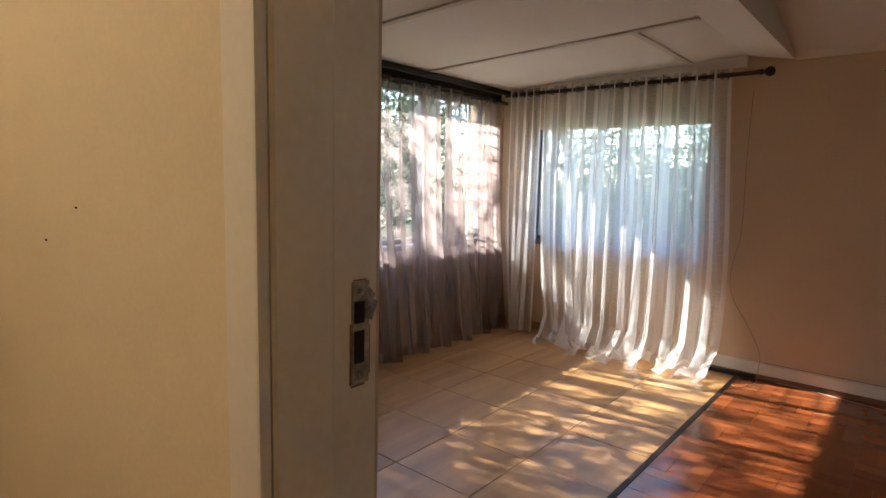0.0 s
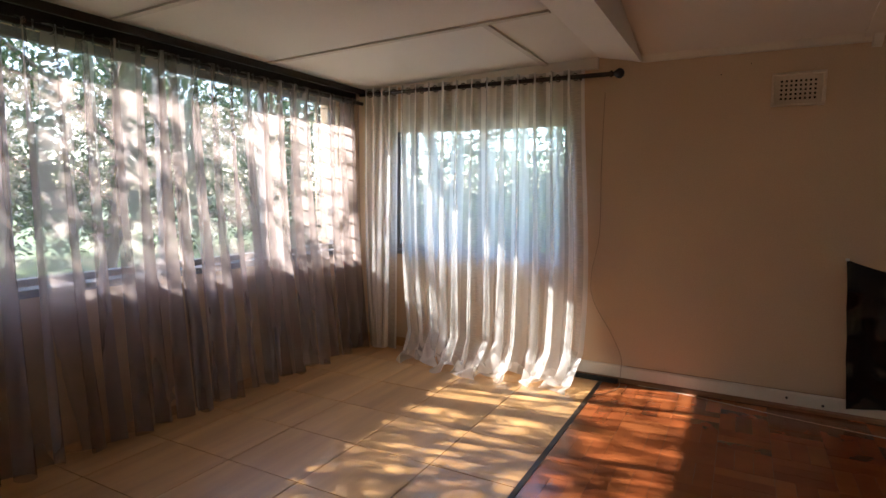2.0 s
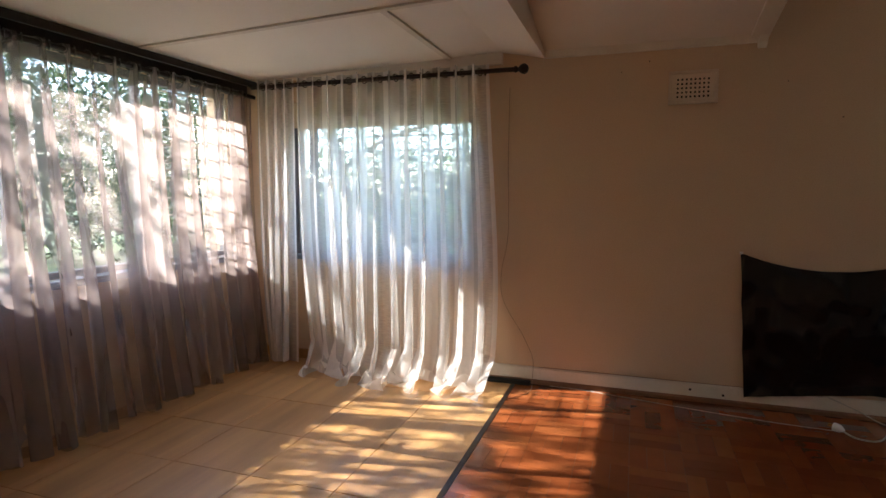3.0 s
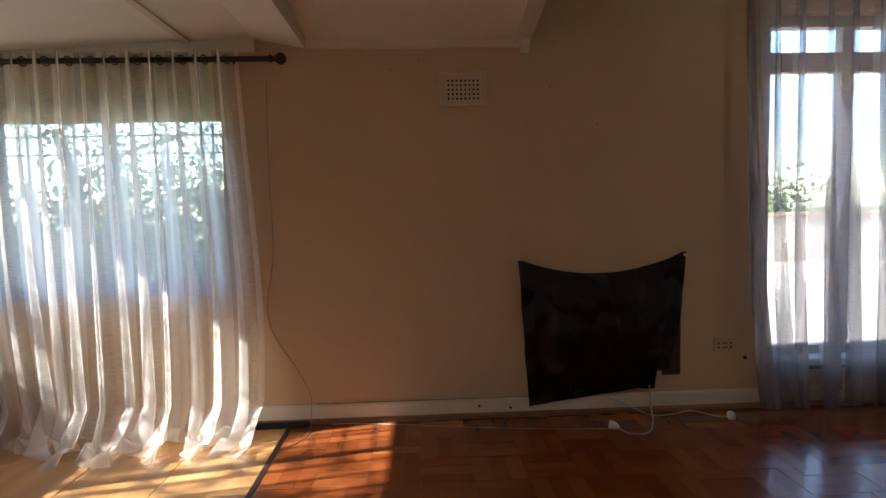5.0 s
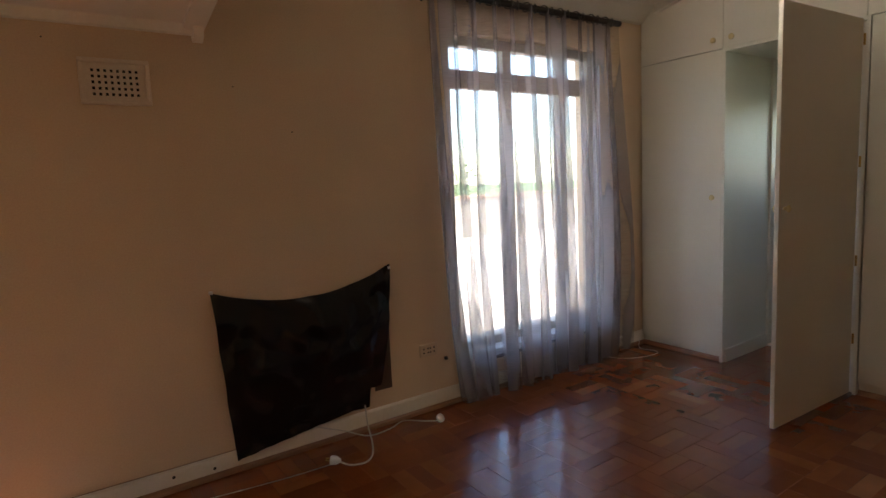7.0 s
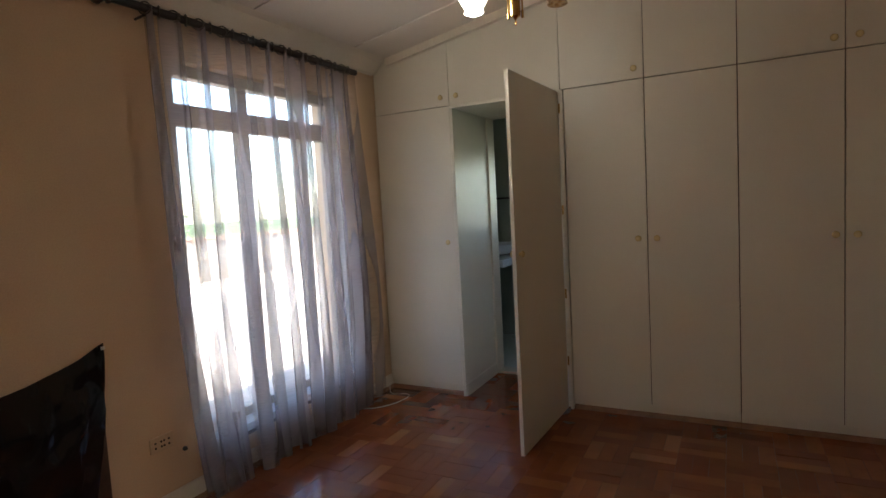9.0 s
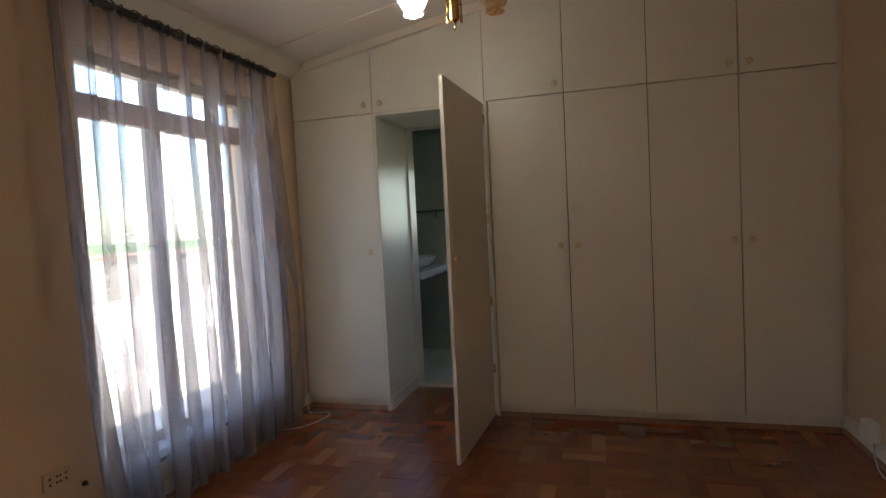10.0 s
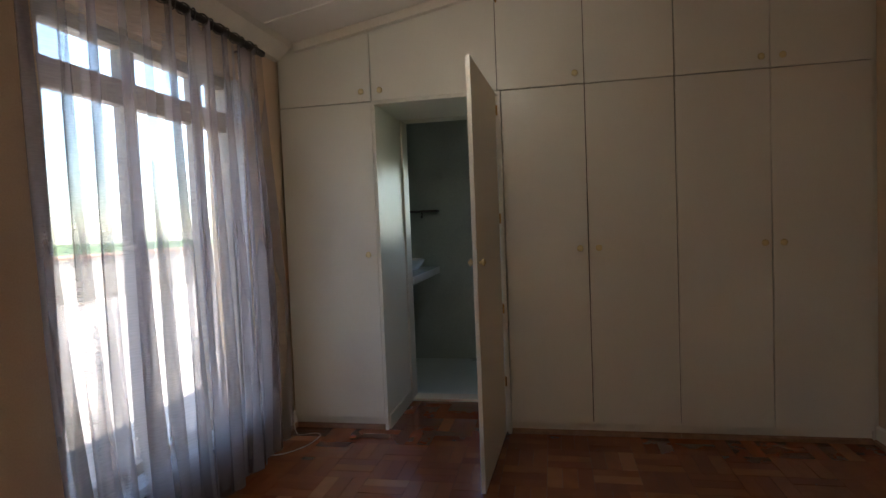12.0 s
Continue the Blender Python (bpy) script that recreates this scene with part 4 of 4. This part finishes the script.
for lo, hi in zip(grid, grid[1:]):
    for i in range(NX):
        bm.faces.new((lo[i], lo[i + 1], hi[i + 1], hi[i]))
part("sheet", bm, M_PLASTIC, sheet, smooth=True)
for x, z in ((0.418, 0.872), (1.342, 0.874)):
    part("tape", boxed(x - 0.008, x + 0.008, NORTH - 0.02, NORTH - 0.003, z - 0.006, z + 0.008, bevel=0.002), M_PLUG, sheet, "small bit of clear tape")
flap = thing("brown_board", (1.3, NORTH - 0.003, 0.2), "narrow brown board behind the plastic sheet", "board")
part("board", boxed(1.22, 1.325, NORTH - 0.006, NORTH - 0.001, 0.20, 0.62), M_FLAP, flap)

sock = thing("wall_socket", (1.575, NORTH, 0.36), "old cream double wall socket", "socket")
body = part("plate", boxed(1.515, 1.635, NORTH - 0.012, NORTH - 0.001, 0.325, 0.398, bevel=0.004), M_SOCKET, sock)
# Pin holes are black discs that stand in for shaded openings.
for x in (1.54, 1.57, 1.585, 1.61):
    for z in (0.348, 0.372):
        part("pin_hole", lathe([(0.005, 0), (0.005, 0.003)], (x, NORTH - 0.0115, z), (0, -1, 0), 8), M_HOLE, body)
stop = thing("curtain_hook", (1.70, NORTH - 0.01, 0.285), "small dark hook on the wall beside the sill", "hook")
part("hook", lathe([(0.010, 0), (0.012, 0.008), (0.006, 0.02)], (1.695, NORTH - 0.001, 0.285), (0, -1, 0), 10), M_ROD, stop)
for x, z in ((0.60, 1.80), (-0.25, 1.90), (0.86, 1.60), (-0.10, 1.95)):
    nail = thing("nail", (x, NORTH - 0.002, z), "small dark nail still in the tan wall", "nail", "nails in the wall")
    part("head", lathe([(0.003, 0), (0.003, 0.006)], (x, NORTH - 0.001, z), (0, -1, 0), 8), M_HOLE, nail)
for x, z in ((-1.202, 1.16), (-1.395, 1.084)):
    mark = thing("nail", (x, HALL - 0.011, z), "tiny dark nail in the cream hall wall", "nail", "nails in the wall")
    part("head", lathe([(0.002, 0), (0.002, 0.004)], (x, HALL - 0.0095, z), (0, -1, 0), 8), M_HOLE, mark)
for x, z in ((0.187, 0.066), (0.361, 0.05)):
    chip = thing("paint_chip", (x, NORTH - 0.017, z), "dark chip in the white skirting paint", "paint chip", "chips in the skirting")
    part("chip", lathe([(0.008, 0), (0.006, 0.002)], (x, NORTH - 0.0158, z), (0, -1, 0), 7), M_HOLE, chip)


# ---- cables ----
def cable(name, label, points, r, material, plug_at=None, plug_way=None):
    th = thing(name, points[-1], label, "cable")
    part("cord", tube(points, r, 7), material, th, smooth=True)
    if plug_at:
        way = Vector(plug_way).normalized()
        pl = part("plug", lathe([(0.008, -0.02), (0.012, -0.012), (0.020, 0.0), (0.022, 0.022), (0.020, 0.03)], plug_at, way, 14), M_PLUG, th, "white three-pin plug", True)
        side = way.cross(Vector((0, 0, 1))).normalized()
        for k in (-1, 0, 1):
            part("pin", lathe([(0.003, 0.0), (0.003, 0.022)], Vector(plug_at) + way * 0.03 + side * 0.008 * k + Vector((0, 0, 0.006 if k == 0 else -0.002)), way, 8), M_BRASS, pl)
    return th


cable("cable", "white cable hanging from the sheet to a plug on the floor", [(1.13, NORTH - 0.05, 0.16), (1.13, NORTH - 0.07, 0.05), (1.10, 3.58, 0.008), (1.04, 3.46, 0.006), (0.98, 3.41, 0.006), (0.91, 3.43, 0.006), (0.875, 3.475, 0.015)], 0.0042, M_CORD, (0.862, 3.487, 0.022), (-0.6, 0.4, 0.1))
cable("cable", "white cable along the skirting with a plug", [(0.86, NORTH - 0.03, 0.11), (1.0, NORTH - 0.05, 0.055), (1.12, 3.66, 0.006), (1.25, 3.66, 0.006), (1.36, 3.70, 0.006), (1.45, 3.62, 0.006), (1.50, 3.56, 0.014)], 0.0034, M_CORD, (1.512, 3.548, 0.022), (0.3, 0.9, 0.1))
cable("thin_wire", "thin pale wire lying along the parquet edge", [(0.86, 3.50, 0.004), (0.6, 3.52, 0.003), (0.2, 3.58, 0.003), (-0.2, 3.66, 0.003), (-0.45, 3.705, 0.003), (-0.62, 3.71, 0.003)], 0.0018, M_CORD)
cable("wall_wire", "thin brown wire hanging down the wall to the floor", [(-0.905, NORTH - 0.004, 1.85), (-0.91, NORTH - 0.004, 1.4), (-0.905, NORTH - 0.004, 0.95), (-0.945, NORTH - 0.004, 0.70), (-0.93, NORTH - 0.004, 0.52), (-0.80, NORTH - 0.006, 0.30), (-0.735, NORTH - 0.012, 0.16), (-0.73, NORTH - 0.035, 0.06), (-0.72, 3.62, 0.006), (-0.74, 3.52, 0.004), (-0.80, 3.42, 0.004), (-0.835, 3.385, 0.005)], 0.0016, M_WIRE)
cable("thin_wire", "loose thin white wire on the parquet by the cupboards", [(3.50, NORTH - 0.03, 0.06), (3.42, 3.66, 0.004), (3.45, 3.55, 0.003), (3.40, 3.50, 0.003), (3.25, 3.52, 0.003), (3.12, 3.60, 0.003), (3.08, 3.70, 0.003)], 0.0019, M_PLUG)
cable("skirting_wire", "thin brown wire tacked along the top of the skirting", [(-0.70, NORTH - 0.012, 0.108), (-0.2, NORTH - 0.012, 0.109), (0.2, NORTH - 0.012, 0.108), (0.47, NORTH - 0.012, 0.109)], 0.0022, M_WIRE)
wt = thing("weather_strip", (-0.9, 3.69, 0.0), "short black rubber strip lying by the skirting", "strip")
part("strip", boxed(-1.08, -0.74, 3.675, 3.715, 0.0005, 0.026, bevel=0.005), M_HOLE, wt)
ad = thing("plug_adapter", (3.2, SOUTH, 0.12), "white plug adapter in the skirting socket", "adapter")
part("body", boxed(3.14, 3.25, SOUTH + 0.001, SOUTH + 0.055, 0.10, 0.20, bevel=0.012), M_PLUG, ad)
part("front", boxed(3.165, 3.225, SOUTH + 0.0555, SOUTH + 0.07, 0.12, 0.18, bevel=0.006), M_PLUG, ad)
part("cord", tube([(3.16, SOUTH + 0.03, 0.10), (3.12, SOUTH + 0.04, 0.04), (3.0, SOUTH + 0.06, 0.006), (2.8, SOUTH + 0.05, 0.005)], 0.004, 7), M_CORD, ad)


# ---- garden ----
def tree(at, height, spread, leaves, seed, label, low=0.25, leaf=0.11):
    rng = random.Random(seed)
    at = Vector(at)
    th = thing("tree", at, label, "tree", "garden trees")
    bm = bmesh.new()
    top = at + Vector((rng.uniform(-0.3, 0.3), rng.uniform(-0.3, 0.3), height * 0.75))
    tube([at, at + (top - at) * 0.4 + Vector((0.12, 0.05, 0)), top], 0.07, 8, bm)
    tips = [top]
    for k in range(9):
        f = rng.uniform(low, 0.7)
        base = at + (top - at) * f
        a = k * 2.4 + rng.uniform(-0.4, 0.4)
        tip = base + Vector((math.cos(a) * spread * rng.uniform(0.5, 0.95), math.sin(a) * spread * rng.uniform(0.5, 0.95), height * rng.uniform(0.08, 0.3)))
        tube([base, (base + tip) / 2 + Vector((0, 0, 0.12)), tip], 0.03, 6, bm, 3)
        tips += [tip, (base + tip) / 2]
    part("trunk", bm, M_BARK, th)
    verts, faces = [], []
    for _ in range(leaves):
        c = rng.choice(tips) + Vector((rng.gauss(0, 0.30), rng.gauss(0, 0.30), rng.gauss(0, 0.24))) * (spread * 0.62)
        if c.z < at.z + 0.15:
            continue
        d = Vector((rng.gauss(0, 1), rng.gauss(0, 1), rng.gauss(-0.3, 0.7))).normalized()
        e = d.cross(Vector((rng.gauss(0, 1), rng.gauss(0, 1), rng.gauss(0, 1)))).normalized()
        s = leaf * rng.uniform(0.6, 1.3)
        i = len(verts)
        up = d.cross(e) * s * 0.08
        verts += [c, c + d * s * 0.5 + e * s * 0.24 + up, c + d * s, c + d * s * 0.5 - e * s * 0.24 + up]
        faces += [(i, i + 1, i + 2), (i, i + 2, i + 3)]
    me = bpy.data.meshes.new("crown")
    me.from_pydata([v - at for v in verts], [], faces)
    me.materials.append(M_LEAF)
    crown = new("crown", me)
    crown.parent = th
    return th


G = -0.22
# The last tree is added, its crown above view, to dapple the floor's sun.
for k, (x, y, h, sp, nl, lf) in enumerate((
        (-6.0, -0.6, 6.2, 1.9, 15000, 0.06), (-6.3, 0.6, 6.2, 1.8, 11000, 0.07), (-7.2, 4.3, 6.0, 1.6, 5000, 0.07),
        (-7.6, 1.8, 3.4, 1.6, 10000, 0.07), (-8.2, 4.9, 4.6, 2.0, 11000, 0.08), (-9.5, -3.0, 5.2, 2.2, 11000, 0.08),
        (-8.0, 7.6, 4.0, 2.0, 10000, 0.08), (-4.6, 8.6, 3.4, 1.7, 10000, 0.07), (-2.2, 9.2, 3.2, 1.6, 10000, 0.07), (-12.0, 1.5, 5.0, 2.4, 10000, 0.10), (-7.6, 1.8, 6.7, 1.5, 1500, 0.11))):
    # Tall crowns start high so they stand in the sun's path and break it up.
    tree((x, y, G), h, sp, nl, 21 + k, "leafy green garden tree in afternoon sun", 0.62 if h > 6.5 else 0.42 if h > 5.5 else 0.12, lf)
for k, (x, y) in enumerate(((3.6, 16.5), (8.0, 15.5))):
    tree((x, y, G), 3.4, 2.0, 3400, 41 + k, "leafy tree beyond the garden wall", 0.2, 0.16)
yard = thing("garden_wall", (4.0, 13.0, G), "pale plastered garden wall with a terracotta coping", "garden wall")
part("wall", boxed(-4.0, 40.0, 12.9, 13.1, G - 0.05, 0.85), M_OUTSIDE, yard)
part("coping", boxed(-4.0, 40.0, 12.84, 13.16, 0.851, 0.93, bevel=0.02), M_TERRA, yard)
rngh = random.Random(77)
verts, faces = [], []
for _ in range(44000):
    side = rngh.random() < 0.72
    c = Vector((-12.6 + rngh.gauss(0, 0.6), rngh.uniform(-12, 14), G + 6.0 * rngh.random() ** 0.8 * (0.8 + 0.2 * math.sin(rngh.random() * 6)))) if side else Vector((rngh.uniform(-11, 0.5), 12.0 + rngh.gauss(0, 0.5), G + abs(rngh.gauss(0, 0.8))))
    d = Vector((rngh.gauss(0, 1), rngh.gauss(0, 1), rngh.gauss(0, 0.8))).normalized()
    e = d.cross(Vector((0.3, 0.2, 1))).normalized()
    s = rngh.uniform(0.14, 0.3)
    i = len(verts)
    verts += [c, c + d * s * 0.5 + e * s * 0.3, c + d * s, c + d * s * 0.5 - e * s * 0.3]
    faces += [(i, i + 1, i + 2), (i, i + 2, i + 3)]
me = bpy.data.meshes.new("hedge")
me.from_pydata(verts, [], faces)
me.materials.append(M_LEAF)
tagged(new("hedge", me), "loose green hedge along the garden edge", "hedge", kind="stuff")

# ---- floor pieces ----
PITCH = 0.405
tile_mesh = finish(boxed(-PITCH / 2 + 0.0018, PITCH / 2 - 0.0018, -PITCH / 2 + 0.0018, PITCH / 2 - 0.0018, -0.008, 0.0, bevel=0.0015), "tile", M_TILE)


def cut_mesh(w, d, name, material):
    return finish(boxed(-w / 2 + 0.0018, w / 2 - 0.0018, -d / 2 + 0.0018, d / 2 - 0.0018, -0.008, 0.0, bevel=0.0015), name, material)


cuts = {}
for i in range(6):
    x1 = BORDER - 0.012 - i * PITCH
    x0 = max(x1 - PITCH, WEST)
    if x1 - x0 < 0.05:
        continue
    for j in range(-4, 6):
        y0, y1 = max(1.755 + j * PITCH, SOUTH), min(1.755 + (j + 1) * PITCH, NORTH)
        if y1 - y0 < 0.03:
            continue
        key = (round(x1 - x0, 3), round(y1 - y0, 3))
        if key == (PITCH, PITCH):
            me = tile_mesh
        else:
            me = cuts.setdefault(key, None) or cut_mesh(*key, "tile", M_TILE)
            cuts[key] = me
        ob = new("tile", me)
        ob.location = ((x0 + x1) / 2, (y0 + y1) / 2, 0.0003 * ((i * 7 + j * 3) % 4))
        ob.parent = floor_tile

BLOCK, N_STRIP = 0.231, 3
sw = BLOCK / N_STRIP
g = 0.0006
strip_x = finish(boxed(-BLOCK / 2 + g, BLOCK / 2 - g, -sw / 2 + g, sw / 2 - g, -0.008, 0.0), "strip", M_STRIP)
strip_y = finish(boxed(-sw / 2 + g, sw / 2 - g, -BLOCK / 2 + g, BLOCK / 2 - g, -0.008, 0.0), "strip", M_STRIP)
far_verts, far_faces = [], []
near = 0
X0, X1 = BORDER + 0.012, BACK
for bi in range(23):
    for bj in range(17):
        x0, y0 = X0 + bi * BLOCK, SOUTH + bj * BLOCK - 0.05
        for k in range(N_STRIP):
            if (bi + bj) % 2:
                r = [x0, x0 + BLOCK, y0 + k * sw, y0 + (k + 1) * sw]
            else:
                r = [x0 + k * sw, x0 + (k + 1) * sw, y0, y0 + BLOCK]
            c = [max(r[0], X0), min(r[1], X1 - 0.002), max(r[2], SOUTH), min(r[3], NORTH - 0.002)]
            if c[1] - c[0] < 0.01 or c[3] - c[2] < 0.01:
                continue
            if c[0] > FRONT + 0.03 and not (c[3] > Y2 and c[2] < Y1):
                continue
            lift = 0.0005 * math.sin(bi * 12.9 + bj * 7.3 + k * 3.1)
            if c == r and near < 300 and y0 > 1.9 and x0 < 3.4:
                ob = new("strip", strip_x if (bi + bj) % 2 else strip_y)
                ob.location = ((r[0] + r[1]) / 2, (r[2] + r[3]) / 2, lift)
                ob.parent = floor_wood
                near += 1
            else:
                n = len(far_verts)
                far_verts += [(c[a], c[b], z) for z in (-0.008, lift) for a, b in ((0, 2), (1, 2), (1, 3), (0, 3))]
                far_verts[n:n + 8] = [(x + (g if x == c[0] else -g), y + (g if y == c[2] else -g), z) for x, y, z in far_verts[n:n + 8]]
                far_faces += [(n + 4, n + 5, n + 6, n + 7), (n, n + 1, n + 5, n + 4), (n + 1, n + 2, n + 6, n + 5), (n + 2, n + 3, n + 7, n + 6), (n + 3, n, n + 4, n + 7)]
me = bpy.data.meshes.new("strips")
me.from_pydata(far_verts, [], far_faces)
me.materials.append(M_STRIP_FAR)
rest = new("strips", me)
rest.parent = floor_wood
tagged(rest, "red-brown parquet strips", kind="stuff")
